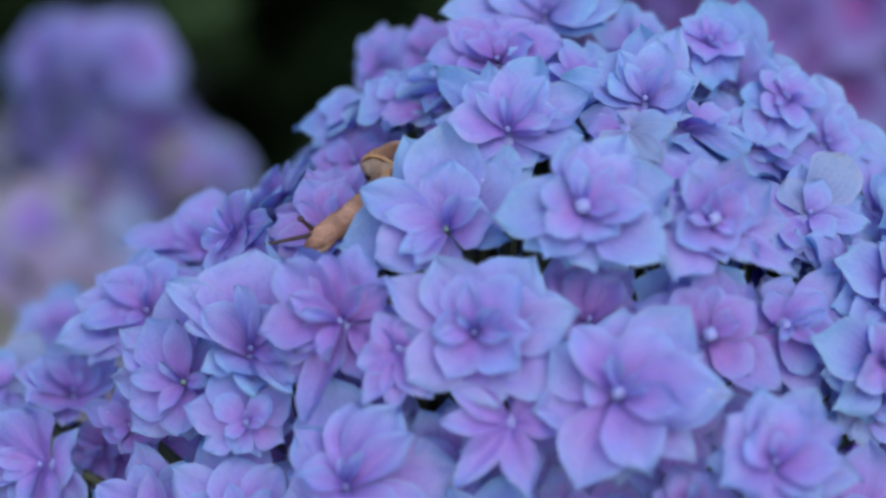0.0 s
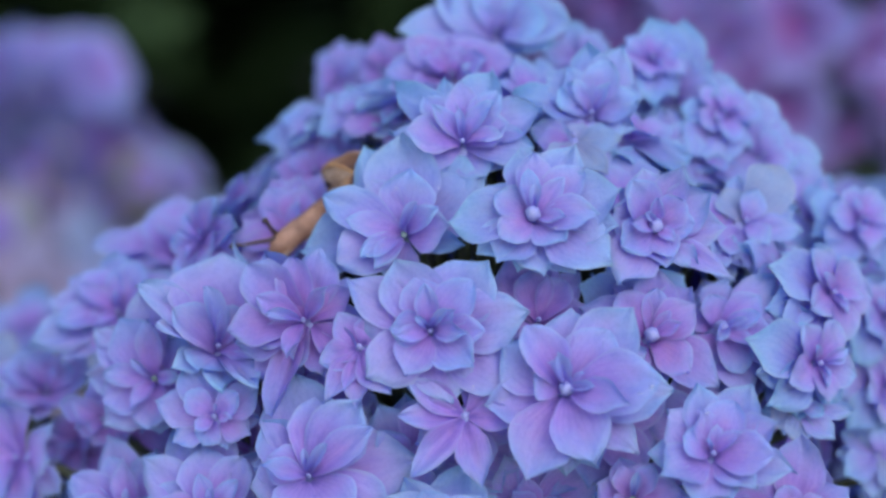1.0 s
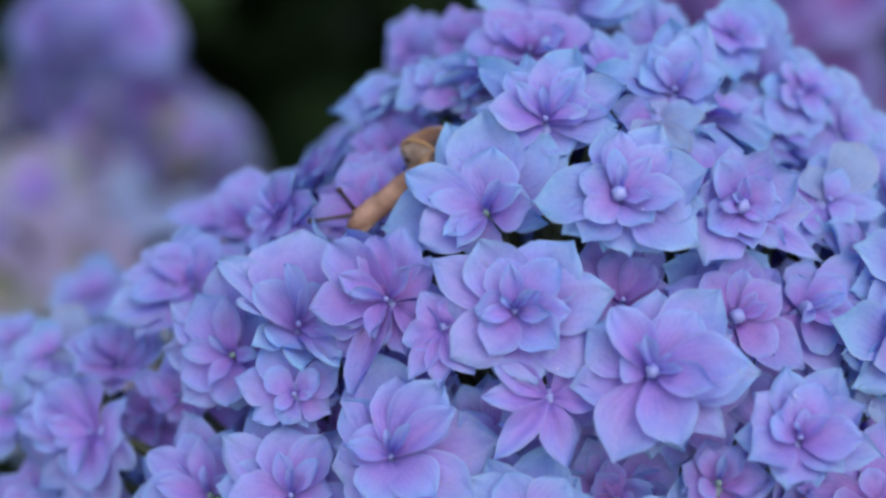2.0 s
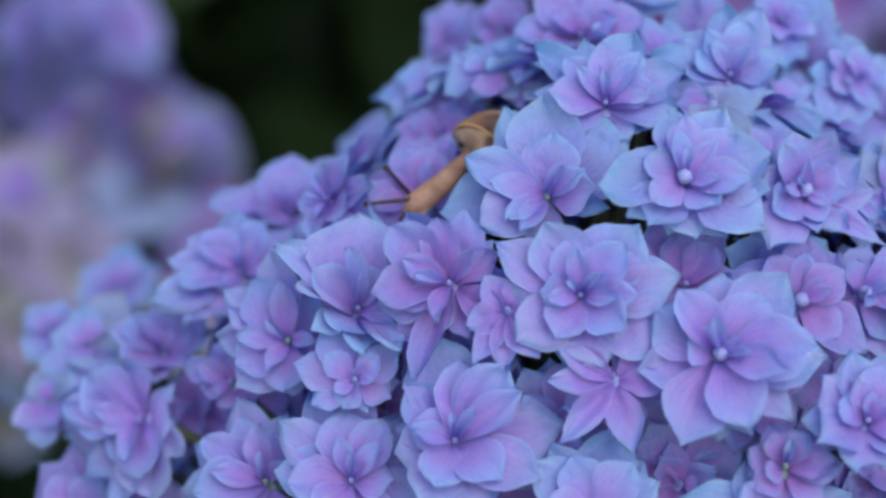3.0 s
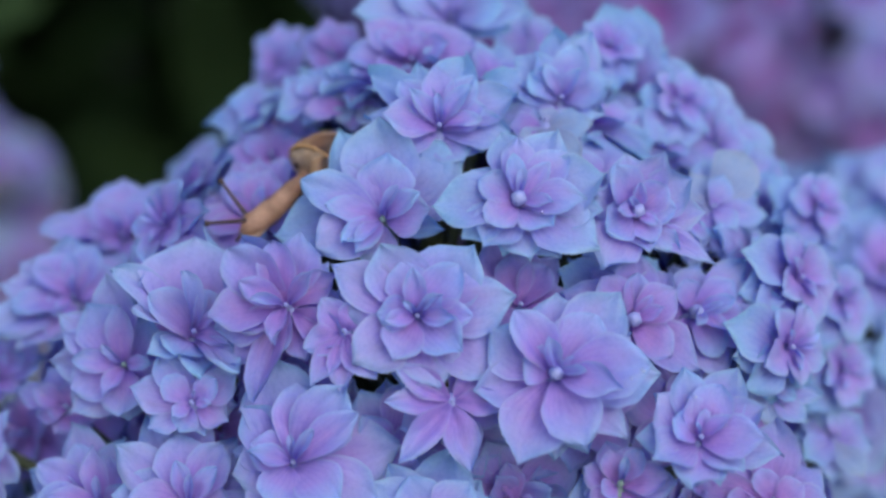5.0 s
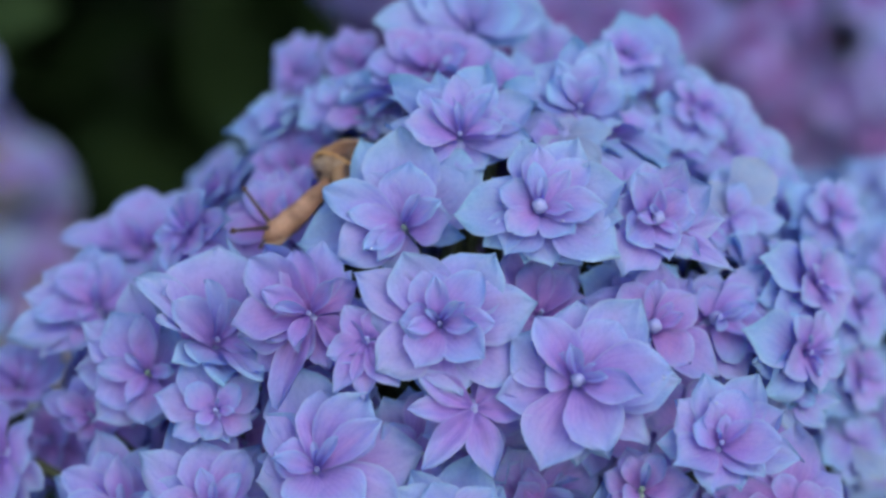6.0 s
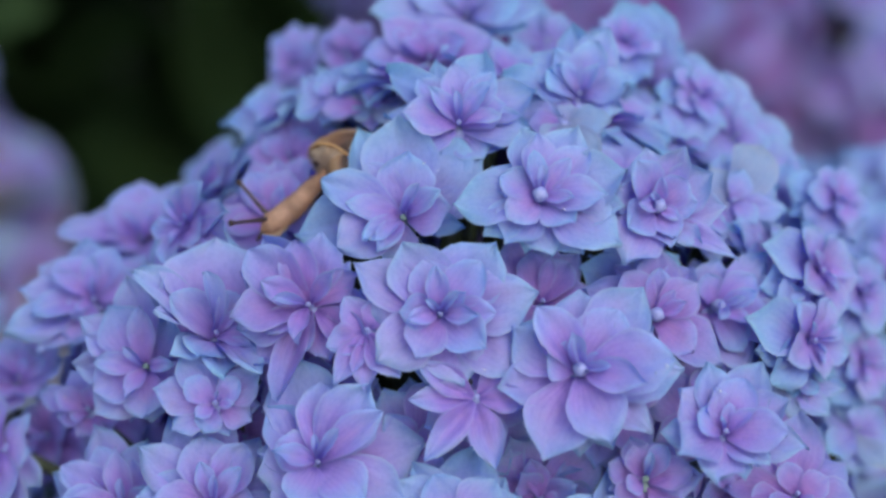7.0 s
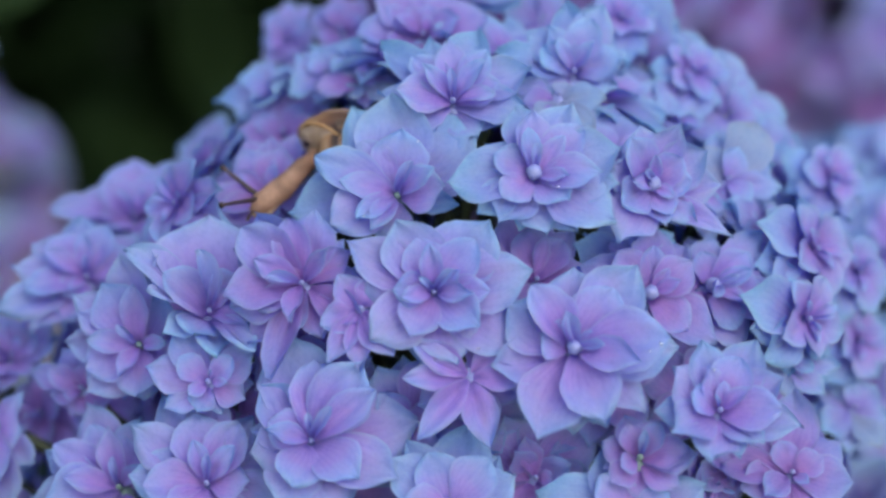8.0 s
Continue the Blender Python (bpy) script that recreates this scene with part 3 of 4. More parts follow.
floret(BLOOM, (-0.1190, -0.0300, 0.9782), (-0.12, -0.62, 0.77), "faded sky", "71:16.4 18:10.7 102:10.5 164:9.8 216:13.3 244:8.9 322:8.9", "154:5.4 73:6.8 258:5.8")
floret(BLOOM, (-0.1272, 0.0500, 0.9586), (-0.04, -0.58, 0.81), "sky", "87:13.9 162:11.9 37:11.3 202:12.2 257:9.1 338:9.7", "144:7.9 55:7.8")
floret(BLOOM, (-0.1347, 0.0000, 0.9683), (-0.11, -0.63, 0.77), "sky", "144:10.5 80:8.7 236:9.8 335:6.9 274:11.5 27:8.8", "159:5.5 68:3.8")
floret(BLOOM, (0.0701, -0.0120, 1.0324), (0.31, -0.65, 0.70), "azure cup", "122:16.1:0.70 99:16.2:0.70 58:11.2 11:14.8 334:9.2 253:6.6 208:10.1", "122:11.5 59:6.5 352:7.5", "94:6.5")
floret(BLOOM, (0.0658, -0.0500, 1.0303), (0.35, -0.65, 0.67), "faded azure", "60:19.0 117:8.9 349:7.1 0:13.6 288:7.7 294:16.0 232:11.6", "71:7.9 313:7.1")
floret(BLOOM, (0.0819, -0.0200, 1.0190), (0.40, -0.61, 0.68), "azure", "104:16.3 73:12.8 38:10.3 347:11.1 312:10.0 220:7.5", "89:8.6 353:6.2")
floret(BLOOM, (0.0779, -0.0790, 0.9984), (0.23, -0.55, 0.80), "faded azure", "276:8.6 220:6.9 146:8.2 85:7.2 15:7.4 3:12.1 320:10.4", "108:3.6 338:5.5")
floret(BLOOM, (0.0772, -0.1000, 0.9817), (0.16, -0.65, 0.74), "pink", "127:11.1 86:18.4 37:14.5 356:13.5 198:11.1 173:18.3 268:11.4", "113:7.1 30:7.2 221:9.1", "311:4.2")
floret(BLOOM, (0.0978, -0.0500, 0.9729), (0.18, -0.61, 0.77), "faded azure", "99:10.2 304:10.9 149:9.5 46:8.3 352:8.7 216:10.4", "98:5.4")
floret(BLOOM, (0.0226, -0.0900, 1.0225), (0.06, -0.64, 0.76), "pink", "117:17.0 84:14.6 60:15.6 26:10.5 214:6.8", "103:11.4 57:10.3")
floret(BLOOM, (-0.0363, 0.0380, 1.0346), (-0.32, -0.75, 0.59), "blue cup", "125:9.6 88:10.5 55:10.4 13:8.3 301:7.6 220:7.4 161:6.7", "116:7.2 35:6.7 302:5.0 195:4.5", "92:4.5 5:4.4")
floret(BLOOM, (-0.0219, 0.0140, 1.0449), (-0.14, -0.63, 0.76), "pink", "133:9.8 101:11.2 57:9.9 4:7.2 295:6.1 215:5.6", "106:6.9 32:5.4")
floret(BLOOM, (-0.0383, 0.0040, 1.0332), (-0.19, -0.50, 0.84), "azure", "183:14.2:0.60 171:11.4:0.60 121:9.4 43:7.8 334:9.8 261:9.1 216:11.0", "158:8.3 58:4.5 233:7.4")
floret(BLOOM, (-0.0240, -0.0230, 1.0460), (-0.13, -0.57, 0.81), "azure", "134:10.0 108:7.9 60:13.0 12:9.1 295:5.1 199:9.3", "132:4.9 34:7.1")
floret(BLOOM, (-0.0152, -0.0300, 1.0475), (-0.06, -0.57, 0.82), "dusk", "193:11.1 130:6.1 54:6.1 317:8.3 232:5.1", "101:3.2 317:3.0")
floret(BLOOM, (0.0268, 0.0140, 1.0483), (0.15, -0.75, 0.64), "azure under", "60:8.6 326:6.2 227:12.0 171:10.2")
floret(BLOOM, (-0.1266, -0.0450, 0.9698), (-0.20, -0.73, 0.66), "faded blue", "118:8.9 59:7.9 347:7.1 267:10.3 209:9.2", "91:5.6 303:7.3")
floret(BLOOM, (-0.0344, -0.0200, 1.0303), (-0.12, -0.61, 0.78), "pink", "163:10.9 130:11.7 93:11.9 59:13.4 24:14.3 213:10.2 285:9.1 344:12.3", "147:7.2 59:7.4 215:4.0 7:8.1")
floret(BLOOM, (-0.0600, 0.0550, 0.9975), (-0.37, -0.71, 0.60), "sky", "222:11.6 153:7.9 106:8.5 57:11.9 6:10.5 305:12.0 262:12.5", "141:4.9 34:6.1 295:9.1")
floret(BLOOM, (0.0751, -0.0539, 1.0212), (0.70, -0.48, 0.52), "sky under", "168:12.1 44:7.7 296:7.7 227:15.4")
floret(BLOOM, (-0.0552, -0.0524, 1.0257), (-0.70, -0.45, 0.56), "blue", "143:7.7 27:7.7 345:17.6 325:23.1 283:9.9")
floret(BLOOM, (0.0840, -0.0608, 1.0182), (0.72, -0.52, 0.46), "sky", "173:17.6 110:11.0 25:11.0 309:9.9 229:18.7")
floret(BLOOM, (0.0807, -0.0765, 1.0085), (0.70, -0.62, 0.35), "sky", "168:18.7 110:8.8 17:11.0 314:11.0 217:15.4")
floret(BLOOM, (0.0927, -0.0258, 1.0216), (0.47, -0.58, 0.66), "sky", "166:12.1 95:8.8 19:9.9 298:11.0 234:15.4")
floret(BLOOM, (-0.0902, -0.0483, 0.9726), (-0.49, -0.76, 0.43), "pink", "154:9.9 89:9.9 19:12.1 327:14.3 248:11.0")
floret(BLOOM, (-0.1031, -0.0644, 0.9526), (-0.49, -0.77, 0.41), "blue", "164:14.3 88:9.9 15:17.6 328:18.7 233:13.2")
floret(BLOOM, (0.0442, -0.0078, 1.0543), (0.21, -0.46, 0.86), "sky", "171:8.8 93:8.8 0:7.7 277:13.2 240:14.3")
floret(BLOOM, (0.0610, -0.0129, 1.0425), (0.33, -0.50, 0.80), "sky", "181:9.9 104:7.7 19:7.7 279:12.1 239:15.4")
floret(BLOOM, (0.0986, -0.0347, 1.0015), (0.53, -0.65, 0.54), "sky", "180:14.3 114:9.9 35:8.8 310:9.9 234:15.4")
floret(BLOOM, (0.0986, -0.0410, 0.9867), (0.55, -0.69, 0.47), "sky", "170:14.3 120:8.8 21:9.9 312:9.9 228:13.2")
floret(BLOOM, (-0.0312, -0.0901, 1.0050), (-0.38, -0.85, 0.38), "pink under", "158:7.7 89:8.8 16:11.0 327:8.8 229:7.7")
floret(BLOOM, (-0.0220, -0.0936, 1.0057), (-0.29, -0.88, 0.38), "pink under", "180:7.7 93:7.7 9:9.9 311:9.9 241:8.8")
floret(BLOOM, (0.0084, -0.1019, 0.9976), (0.01, -0.91, 0.41), "blue under", "173:12.1 135:9.9 46:8.8 1:12.1 310:9.9 229:9.9")
floret(BLOOM, (0.0598, -0.0988, 0.9798), (0.49, -0.85, 0.18), "blue", "164:14.3 121:11.0 53:8.8 342:9.9 258:8.8 202:12.1")
floret(BLOOM, (0.0619, -0.0968, 0.9839), (0.50, -0.82, 0.27), "pink", "168:14.3 126:9.9 37:8.8 336:11.0 244:9.9")
placed = [BLOOM.matrix_basis @ o.matrix_basis.translation for o in BLOOM.children]
for place, d in spread(CENTRE, RADIUS - 0.004, 78, -0.72):
    if d.z > 0.1 and d.y > -0.35:
        place = Vector(CENTRE) + Vector((d.x * 0.055, d.y * 0.075, d.z * 0.066))
    if min((place - p).length for p in placed) > (0.026 if d.y < 0 else 0.018) and min((place - h).length for h in HOLLOWS) > 0.024 and (place - SHELL_AT).length > 0.034:
        size = rnd.uniform(17, 22)
        start = rnd.uniform(0, 60)
        tips = " ".join("%d:%d" % (start + 51 * k + rnd.uniform(-9, 9), size * rnd.uniform(0.85, 1.1)) for k in range(7))
        floret(BLOOM, place, d + Vector((0, -0.05, 0.15)), "blue", tips)
        placed.append(place)
# the low shoulder of the bloom
for place, d in spread((-0.058, -0.028, 0.946), 0.052, 30, -0.5):
    if d.y < 0.4 and d.x < 0.5 and min((place - p).length for p in placed) > 0.021:
        tips = " ".join("%d:%d" % (55 * k + rnd.uniform(-9, 9), rnd.uniform(15, 20)) for k in range(7))
        floret(BLOOM, place, d + Vector((0, -0.5, 0.3)), rnd.choice(("blue", "blue", "pink")), tips)
        placed.append(place)
for place, d in spread((-0.056, -0.028, 0.944), 0.038, 24, -0.6):
    if d.y < 0.5 and d.x < 0.5:
        tips = " ".join("%d:%d" % (60 * k + rnd.uniform(-9, 9), rnd.uniform(14, 18)) for k in range(6))
        floret(BLOOM, place, d + Vector((0, -0.4, 0.3)), rnd.choice(("pink under", "blue small")), tips)
# paler, younger florets deeper in, seen through the gaps
for place, d in spread(CENTRE, RADIUS - 0.019, 84, -0.5):
    if d.y > 0.55 or (place - HOLLOWS[0]).length < 0.034:
        continue
    if (place - SNAIL_AT).length < 0.026 or (place - SHELL_AT).length < 0.032:
        place = Vector(CENTRE) + d * 0.062
    start = rnd.uniform(0, 60)
    tips = " ".join("%d:%d" % (start + 60 * k + rnd.uniform(-12, 12), rnd.uniform(13, 18)) for k in range(6))
    floret(BLOOM, place, d + Vector((rnd.uniform(-0.3, 0.3), rnd.uniform(-0.3, 0.1), rnd.uniform(-0.1, 0.3))), "sky small" if d.z > 0.45 else rnd.choice(("pink under", "pink under", "blue small")), tips)
finish_plant(BLOOM, CENTRE, RADIUS)


def far_bloom(centre, radius, count, colours, label, size=0.020):
    plant = plant_at(centre, label)
    inv = plant.matrix_basis.inverted()
    for place, d in spread(centre, radius, count, -0.6):
        jit = Vector((rnd.uniform(-1, 1), rnd.uniform(-1, 1), rnd.uniform(-1, 1)))
        big, small = SETS[rnd.choice(colours)][0], SETS[rnd.choice(colours)][1]
        ob = piece("floret", BUDS[rnd.random() < 0.3], plant, inv @ facing(place + jit * 0.006, d + jit * 0.25 + Vector((0, -0.35, 0.1)), rnd.uniform(0, 6)))
        s = size * rnd.uniform(0.88, 1.12)
        whorl(ob, big, ring(6, s, 0), 9, s * 1.0, 0.0)
        whorl(ob, small, ring(4, s * 0.62, 30), 28, s * 0.6, 0.0012)
    finish_plant(plant, centre, radius)
    return plant


LEFT = far_bloom((-0.250, 0.523, 0.762), 0.076, 44, ("pale", "pale", "pink", "pale", "dull", "pale", "lime"), "fading mauve and greenish hydrangea bloom behind the blue one", 0.024)
rnd.seed(11)
far_bloom((0.119, 0.066, 0.926), 0.060, 60, ("sky", "sky", "blue"), "blue double hydrangea bloom beside the main one")
far_bloom((0.080, 0.507, 0.903), 0.068, 40, ("mauve", "mauve", "pink"), "purple-pink hydrangea bloom at the back", 0.022)
far_bloom((0.020, 0.570, 0.926), 0.070, 40, ("mauve", "mauve", "pink"), "mauve hydrangea bloom at the back", 0.022)
BACK = far_bloom((0.188, 0.585, 0.856), 0.062, 38, ("mauve", "blue"), "violet-blue hydrangea bloom at the back", 0.022)

# bulges of larger florets on the fading bloom
for centre, size, count, colours in (
    ((-0.233, 0.520, 0.862), 0.029, 20, ("pink", "blue", "pink")), ((-0.198, 0.520, 0.821), 0.021, 11, ("pink", "pale", "dull")),
    ((-0.217, 0.510, 0.824), 0.026, 11, ("pink", "pale", "lime")),
):
    for k in range(count):
        d = Vector((math.cos(2.4 * k) * 0.8, -0.5, math.sin(2.4 * k) * 0.8 + 0.1)).normalized()
        place = Vector(centre) + d * size * (0.7 + 0.45 * math.sin(1.7 * k))
        s = 0.020 + 0.004 * math.sin(2.9 * k)
        ob = piece("floret", BUDS[0], LEFT, LEFT.matrix_basis.inverted() @ facing(place, d, k))
        whorl(ob, SETS[colours[k % 3]][0], ring(6, s, 0), 9, s, 0.0)
        whorl(ob, SETS[colours[0]][1], ring(4, 0.7 * s, 30), 28, 0.65 * s, 0.0012)
# broad leaves that catch some light between the blooms
for plant, at, turn, tilt, size in (
    (LEFT, (-0.216, 0.553, 0.888), 12, 50, 0.30),
    (BACK, (0.20, 0.66, 0.84), 20, 10, 1), (BACK, (0.27, 0.70, 0.86), -30, 10, 1),
):
    m = Matrix.Translation(at) @ Matrix.Rotation(radians(turn), 4, "Z") @ Matrix.Rotation(radians(tilt), 4, "X") @ Matrix.Rotation(radians(-10), 4, "Y")
    piece("leaf", LEAVES[0], plant, plant.matrix_basis.inverted() @ m @ Matrix.Scale(size, 4))

# ---- the bush round the blooms ----
def ground():
    bm = bmesh.new()
    edge = [-400, -60, -12] + [k * 0.25 - 3 for k in range(29)] + [12, 60, 400]
    grid = [[bm.verts.new((x, y, 0.0 + (0.03 * noise.noise((x * 2, y * 2, 0)) - 0.02 if abs(x) < 6 and abs(y) < 6 else 0))) for y in edge] for x in edge]
    for i in range(len(edge) - 1):
        for j in range(len(edge) - 1):
            bm.faces.new((grid[i][j], grid[i + 1][j], grid[i + 1][j + 1], grid[i][j + 1]))
    return tagged(part("ground", bm, SOIL, None), "dark bare garden soil under the bushes", "ground", "", "structure")


ground()


def foliage(name, label, count, box, seed, sizes):
    """Leaves that nobody could count, joined: each a folded, pointed blade."""
    r = random.Random(seed)
    verts, faces = [], []
    (x0, x1), (y0, y1), (z0, z1) = box
    shape = [(0, 0), (0.2, 0.22), (0.5, 0.31), (0.8, 0.17), (1, 0)]
    for _ in range(count):
        at = Vector((r.uniform(x0, x1), r.uniform(y0, y1), r.uniform(z0, z1)))
        s = r.uniform(*sizes)
        m = Matrix.Translation(at) @ Euler((r.uniform(-0.5, 0.5), r.uniform(-0.3, 0.9), r.uniform(0, 6.3))).to_matrix().to_4x4()
        k = len(verts)
        for u, w in shape:
            for side in (1, 0, -1):
                verts.append(m @ Vector((s * u, s * w * side, s * (0.18 * w * abs(side) - 0.25 * u * u))))
        for i in range(4):
            for j in range(2):
                a = k + i * 3 + j
                faces.append((a, a + 3, a + 4, a + 1))
    me = bpy.data.meshes.new(name)
    me.from_pydata(verts, [], faces)
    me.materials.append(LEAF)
    for p in me.polygons:
        p.use_smooth = True
    return tagged(new(name, me), label, "foliage", "", "stuff")


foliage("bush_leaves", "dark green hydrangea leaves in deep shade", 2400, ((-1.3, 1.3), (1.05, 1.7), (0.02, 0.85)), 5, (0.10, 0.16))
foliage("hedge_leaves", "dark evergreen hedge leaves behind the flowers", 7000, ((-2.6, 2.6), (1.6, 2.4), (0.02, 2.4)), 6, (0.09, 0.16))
# added leaf canopy above the view, keeps sky light off the background
foliage("branch_leaves", "unseen leafy canopy added to shade the background", 9000, ((-2.2, 2.2), (0.74, 1.9), (1.02, 1.9)), 8, (0.09, 0.16))
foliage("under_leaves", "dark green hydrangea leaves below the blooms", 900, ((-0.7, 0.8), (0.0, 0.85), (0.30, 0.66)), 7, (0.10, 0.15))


# ---- dew on the petals ----
def dew_drop(place, normal, size):
    """A bead of water, flattened where it sits; size: its radius in millimetres."""
    bm = bmesh.new()
    bmesh.ops.create_uvsphere(bm, u_segments=14, v_segments=10, radius=size / 1000)
    for v in bm.verts:
        v.co.z = max(v.co.z, -0.35 * size / 1000) * 0.8
    ob = part("dew_drop", bm, WATER, None)
    ob.matrix_basis = facing(Vector(place) + Vector(normal).normalized() * 0.00018 * size, normal)
    return tagged(ob, "tiny clear dew drop resting on a petal", "water drop", "dew drops")


for place, normal, size in (
    ((0.0268, -0.0955, 1.0473), (-0.48, -0.52, 0.7), 0.50),
    ((-0.014, -0.0875, 1.0375), (0.08, -0.35, 0.93), 0.42),
    ((-0.0026, -0.0748, 1.0498), (0.06, -0.72, 0.7), 0.38),
    ((0.0003, -0.075, 1.0483), (-0.27, -0.8, 0.53), 0.34),
    ((0.0474, -0.1176, 1.0213), (-0.09, -0.69, 0.72), 0.50),
    ((0.0451, -0.1184, 1.0201), (-0.35, -0.58, 0.73), 0.40),
    ((-0.0835, -0.0713, 0.9929), (-0.01, -0.91, 0.43), 0.45),
    ((0.0174, -0.0947, 1.0427), (-0.24, -0.55, 0.8), 0.34),
    ((0.0102, -0.111, 1.0175), (0.02, -0.84, 0.54), 0.36),
    ((0.0589, -0.114, 1.0139), (0.27, -0.79, 0.54), 0.40),
):
    dew_drop(place, normal, size)


# ---- snail ----
RIGHT = Vector((1.0, 0.0, 0.0))
UP = Vector((0.0, 0.373, 0.928))


def tube(bm, spine, sides=14, flat=1.0):
    """A closed skin round (place, radius) steps; flat squeezes it in depth."""
    rings = []
    for k, (c, r) in enumerate(spine):
        a = Vector(spine[max(k - 1, 0)][0])
        b = Vector(spine[min(k + 1, len(spine) - 1)][0])
        d = (b - a).normalized()
        n = d.cross(Vector((0, 1, 0))).normalized()
        e = n.cross(d).normalized()
        rings.append([bm.verts.new(Vector(c) + n * r * math.cos(math.tau * j / sides) + e * r * flat * math.sin(math.tau * j / sides)) for j in range(sides)])
    for a, b in zip(rings, rings[1:]):
        for j in range(sides):
            bm.faces.new((a[j], a[(j + 1) % sides], b[(j + 1) % sides], b[j]))
    bm.faces.new(rings[0][::-1])
    bm.faces.new(rings[-1])


def smooth_spine(points, steps=5):
    """Catmull-Rom through (x, y, z, radius) in millimetres, as metres."""
    p = [points[0], *points, points[-1]]
    out = []
    for k in range(1, len(p) - 2):
        for i in range(steps):
            u = i / steps
            q = [0.5 * (2 * b + (c - a) * u + (2 * a - 5 * b + 4 * c - d) * u * u + (3 * b - a - 3 * c + d) * u ** 3) for a, b, c, d in zip(p[k - 1], p[k], p[k + 1], p[k + 2])]
            out.append(((q[0] / 1000, q[1] / 1000, q[2] / 1000), max(q[3], 0.1) / 1000))
    e = p[-1]
    return out + [((e[0] / 1000, e[1] / 1000, e[2] / 1000), max(e[3], 0.1) / 1000)]


def shell_mesh():
    """A coiled shell: a tube that winds up round its axis and widens to the mouth."""
    bm = bmesh.new()
    uv = bm.loops.layers.uv.new("UVMap")
    turns, steps, sides = 3.2, 110, 20
    rings = []
    for i in range(steps + 1):
        u = i / steps
        a = math.tau * turns * (u - 1)
        g = 0.16 ** (1 - u)
        r = 0.0056 * g
        c = Vector((0.0052 * g * math.cos(a), 0.0052 * g * math.sin(a), 0.0056 * (1 - g)))
        out = Vector((math.cos(a), math.sin(a), 0))
        line = []
        for j in range(sides):
            b = math.tau * j / sides
            rib = 1 + 0.015 * math.sin(i * 1.9) + 0.012 * math.sin(i * 0.7 + 3 * b)
            flare = 1.08 if i > steps - 2 else 1.0
            line.append(bm.verts.new(c + (out * math.cos(b) + Vector((0, 0, 1.1)) * math.sin(b)) * r * rib * flare))
        rings.append(line)
    for i, (a, b) in enumerate(zip(rings, rings[1:])):
        for j in range(sides):
            f = bm.faces.new((a[j], b[j], b[(j + 1) % sides], a[(j + 1) % sides]))
            for loop, p in zip(f.loops, ((i, j), (i + 1, j), (i + 1, j + 1), (i, j + 1))):
                loop[uv].uv = (p[0] / steps, p[1] / sides)
    bm.faces.new(rings[0])
    return bm


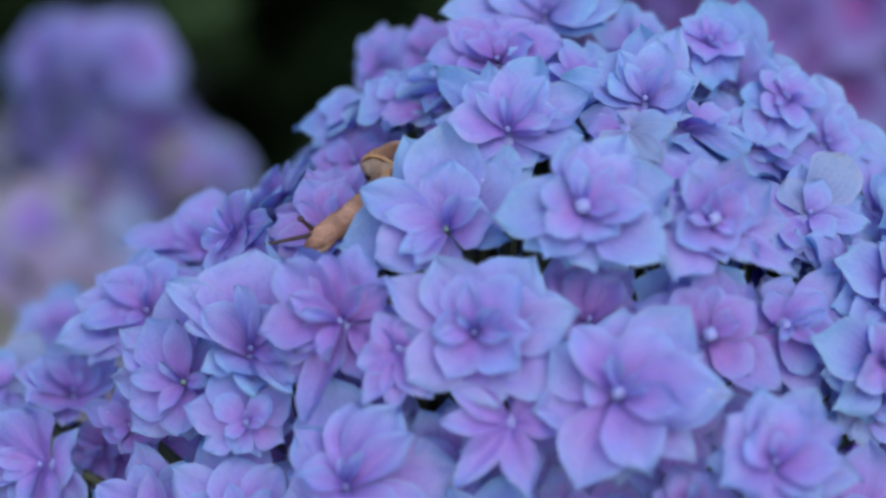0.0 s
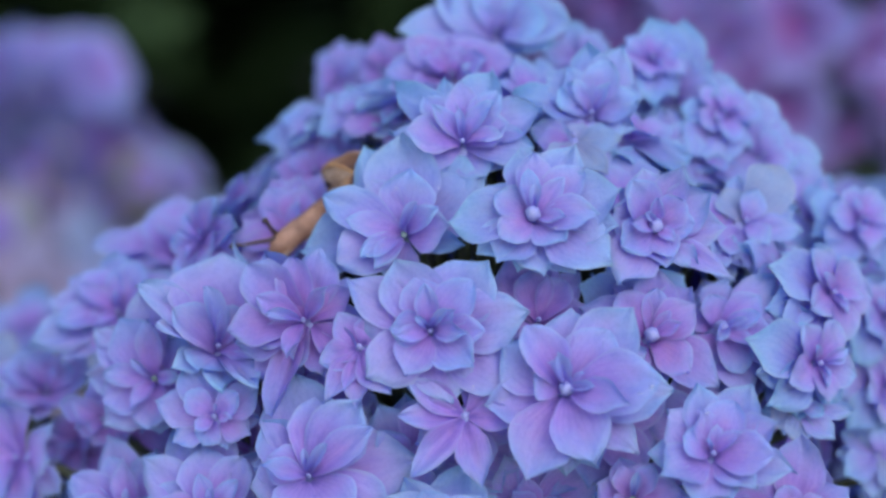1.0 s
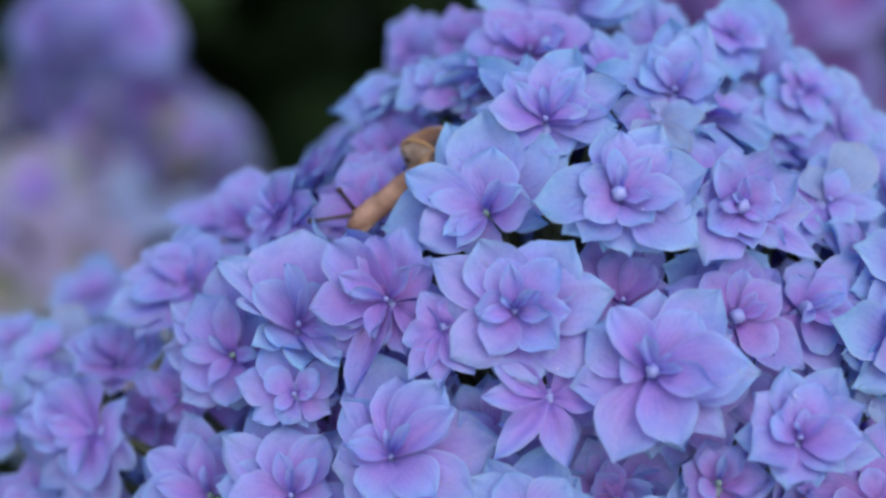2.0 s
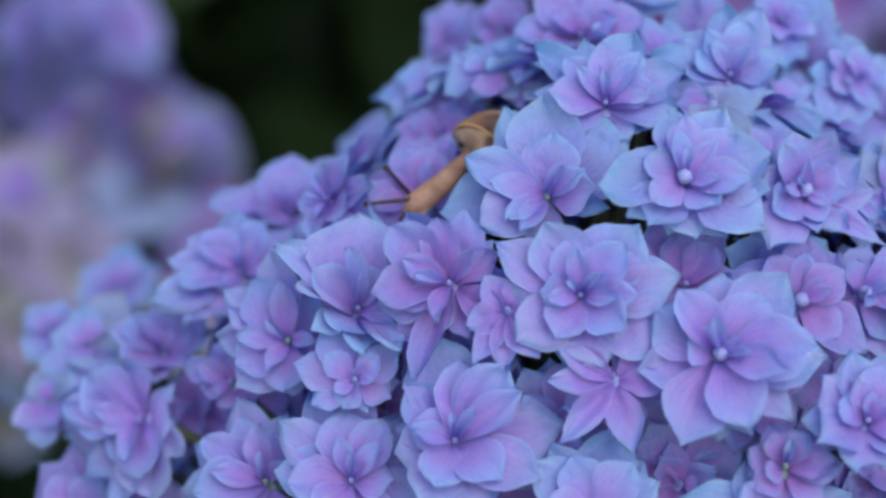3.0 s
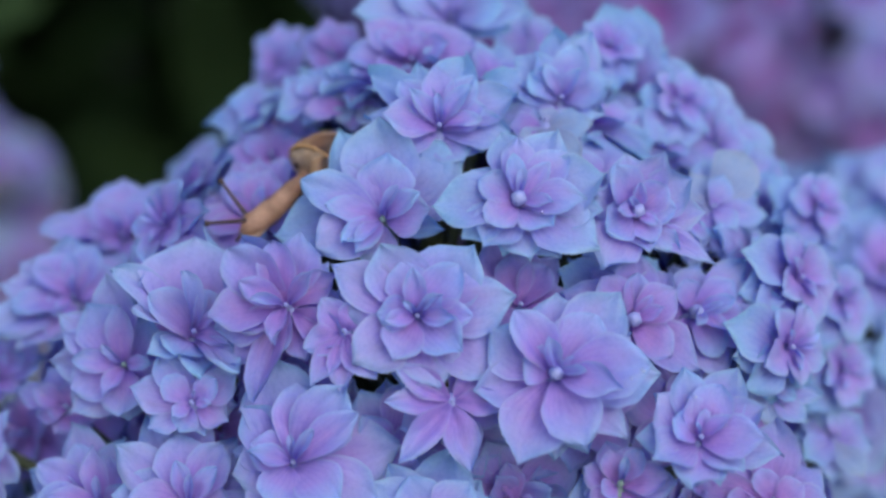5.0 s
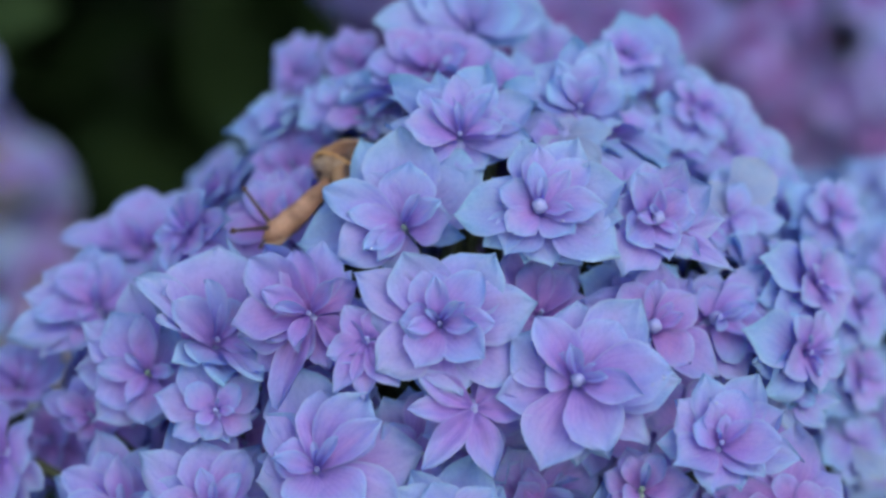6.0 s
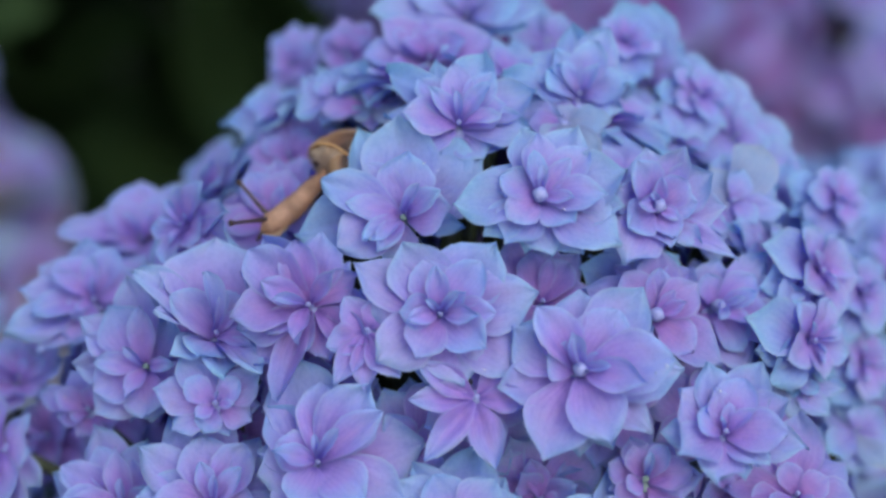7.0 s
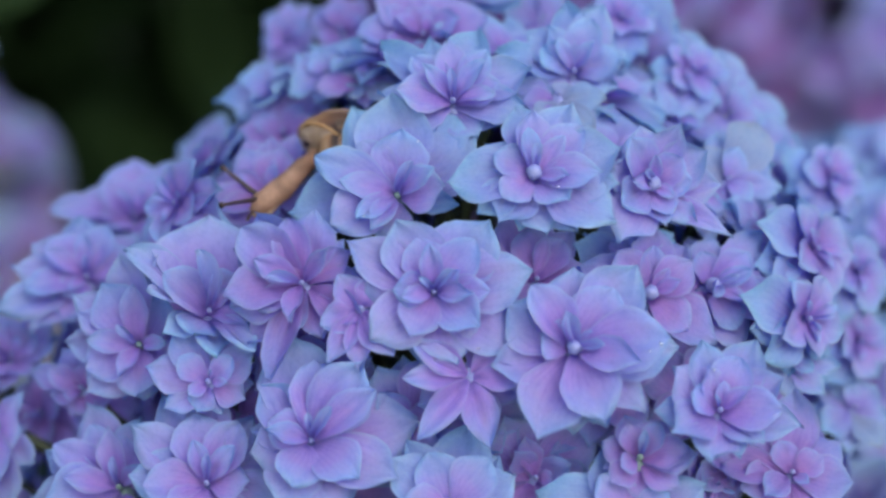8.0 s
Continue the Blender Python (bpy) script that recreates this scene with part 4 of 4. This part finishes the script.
def snail():
    ob = tagged(new("snail"), "small brown land snail creeping out over lilac petals", "snail")
    m = Matrix((RIGHT, UP.cross(RIGHT), UP)).transposed().to_4x4()
    m.translation = SNAIL_AT
    ob.matrix_basis = m
    body = bmesh.new()
    # head, neck and foot, from the muzzle back under the shell (right, away, up, radius)
    tube(body, smooth_spine([(-2.7, -8, 0.5, 0.9), (-2.2, -8, 0.5, 2.0), (-0.4, -7.6, 1.1, 2.8), (2.8, -6.8, 3.5, 2.75), (6.2, -4.6, 6.7, 2.5), (9.0, -1.6, 9.8, 2.1), (10.9, 1.2, 11.6, 1.9), (12.4, 4.4, 13.2, 2.0), (14.5, 6.8, 15.0, 1.4)]), 18, 0.85)
    for v in body.verts:
        v.co += v.normal * 0.00022 * noise.noise(v.co * 900) + Vector((0, 0, 0.00012)) * math.sin(v.co.x * 2600 - v.co.z * 1500)
    # the sole under the head, and the two short feelers below it
    sole = bmesh.new()
    tube(sole, smooth_spine([(-2.6, -8.4, -0.9, 0.25), (-1.2, -8.6, -1.5, 0.55), (0.8, -8.4, -1.3, 0.6), (3.2, -7.6, 0.9, 0.45), (5.4, -6.0, 3.4, 0.25)]), 10, 1.6)
    part("sole", sole, MANTLE, ob, "pale edge of the foot")
    for back in (-9.6, -7.2):
        feeler = bmesh.new()
        tube(feeler, smooth_spine([(-2.2, back + 0.4, -0.6, 0.42), (-2.9, back, -1.4, 0.30), (-3.4, back - 0.2, -2.3, 0.30), (-3.5, back - 0.2, -2.6, 0.12)], 3), 8)
        part("feeler", feeler, HORN, ob, "short dark lower feeler")
    part("body", body, FLESH, ob, "moist tan body stretched out of the shell")
    shell = part("shell", shell_mesh(), SHELL, ob, "brown coiled shell with growth lines")
    y = Vector((-0.42, -0.50, -0.76)).normalized()
    x = Vector((-1.0, 0, 0.36))
    x = (x - y * x.dot(y)).normalized()
    m = Matrix((x, y, x.cross(y))).transposed().to_4x4()
    m.translation = Vector((0.0132, 0.0030, 0.0150)) - x * 0.0050
    shell.matrix_basis = m @ Matrix.Scale(1.03, 4)
    mantle = bmesh.new()
    bmesh.ops.create_uvsphere(mantle, u_segments=28, v_segments=18, radius=0.0050)
    for v in mantle.verts:
        v.co *= 1 + 0.16 * noise.noise(v.co * 420) + 0.06 * noise.noise(v.co * 1300)
        v.co = Vector((0.0050 + v.co.x * 1.10, 0.0006 + v.co.y * 0.50, v.co.z * 1.18))
    hole = bmesh.new()
    bmesh.ops.create_uvsphere(hole, u_segments=12, v_segments=8, radius=0.0011)
    for v in hole.verts:
        v.co = Vector((0.0082 + v.co.x * 0.8, 0.0026 + v.co.y * 0.4, 0.0004 + v.co.z))
    part("breathing_hole", hole, HORN, shell, "dark breathing hole in the flesh")
    part("mantle", mantle, MANTLE, shell, "wrinkled greyish tan flesh in the shell's mouth")
    rim = bmesh.new()
    sides, thick = 22, 0.00042
    loops = []
    for j in range(sides):
        b = math.tau * j / sides
        c = Vector((0.0052 + 0.0058 * math.cos(b), 0.0001, 0.0064 * math.sin(b)))
        out = Vector((math.cos(b), 0, math.sin(b)))
        loops.append([rim.verts.new(c + out * thick * math.cos(k * 1.0472) + Vector((0, 1, 0)) * thick * math.sin(k * 1.0472)) for k in range(6)])
    for j in range(sides):
        p, q = loops[j], loops[(j + 1) % sides]
        for k in range(6):
            rim.faces.new((p[k], p[(k + 1) % 6], q[(k + 1) % 6], q[k]))
    part("lip", rim, LIP, shell, "pale amber rim of the shell's mouth")
    return ob


def horn(owner, root):
    bm = bmesh.new()
    tube(bm, smooth_spine([(0, 0, -0.3, 0.65), (0, 0, 2.5, 0.5), (0, 0, 6.5, 0.42), (0, 0, 8.9, 0.42), (0, 0, 9.5, 0.70), (0, 0, 10.1, 0.62), (0, 0, 10.4, 0.15)], 3), 10)
    ob = part("tentacle", bm, HORN, owner, "dark slender eye stalk with a knob at its tip")
    ob.location = root
    return ob


def aim(root, right, away, up):
    """A tentacle's pose, its tip towards that way in the snail's own space."""
    q = Vector((right, away, up)).to_track_quat("Z", "Y")
    return Matrix.Translation(root) @ q.to_matrix().to_4x4()


SNAIL = snail()
HIGH_ROOT, LOW_ROOT = Vector((-0.0013, -0.0074, 0.0032)), Vector((-0.0014, -0.0090, 0.0022))
HIGH, LOW = horn(SNAIL, HIGH_ROOT), horn(SNAIL, LOW_ROOT)


def snail_rows():
    m = SNAIL.matrix_basis.copy()
    for t, right, up in ((0.0, -0.4, -1.2), (1.0, -0.6, -1.1), (2.8, -0.6, -1.0), (3.5, -0.5, -0.8), (4.7, -0.3, -0.5), (6.5, 0.0, 0.0), (8.0, -1.0, -0.6)):
        yield t, Matrix.Translation(RIGHT * right / 1000 + UP * up / 1000) @ m


# the white balance drifts a little from blue towards neutral
BALANCE = [(0.0, 0.04, 6190, 12.5), (1.7, 0.11, 6250, 12), (3.5, 0.09, 6410, 9), (4.7, 0.09, 6480, 7), (6.0, 0.10, 6600, 4.5), (8.0, 0.13, 6640, 4)]


def motions():
    walk(cam, PATH, BALANCE)
    walk(SNAIL, list(snail_rows()))
    walk(HIGH, [(t, aim(HIGH_ROOT, *w)) for t, w in (
        (0.0, (-8, -72, 18)), (1.0, (-8, -72, 24)), (1.7, (-14, -65, 34)), (2.8, (-36, -55, 40)), (3.5, (-40, -25, 62)),
        (4.7, (-46, -10, 62)), (6.5, (-49, 5, 62)), (8.0, (-58, 5, 46)))])
    walk(LOW, [(t, aim(LOW_ROOT, *w)) for t, w in (
        (0.0, (-62, -30, -14)), (1.0, (-70, -20, -13)), (2.8, (-77, -10, -10)), (3.5, (-74, -15, -4)), (4.7, (-66, -35, -5)),
        (6.5, (-58, -48, -6)), (8.0, (-55, -50, -10)))])


motions()
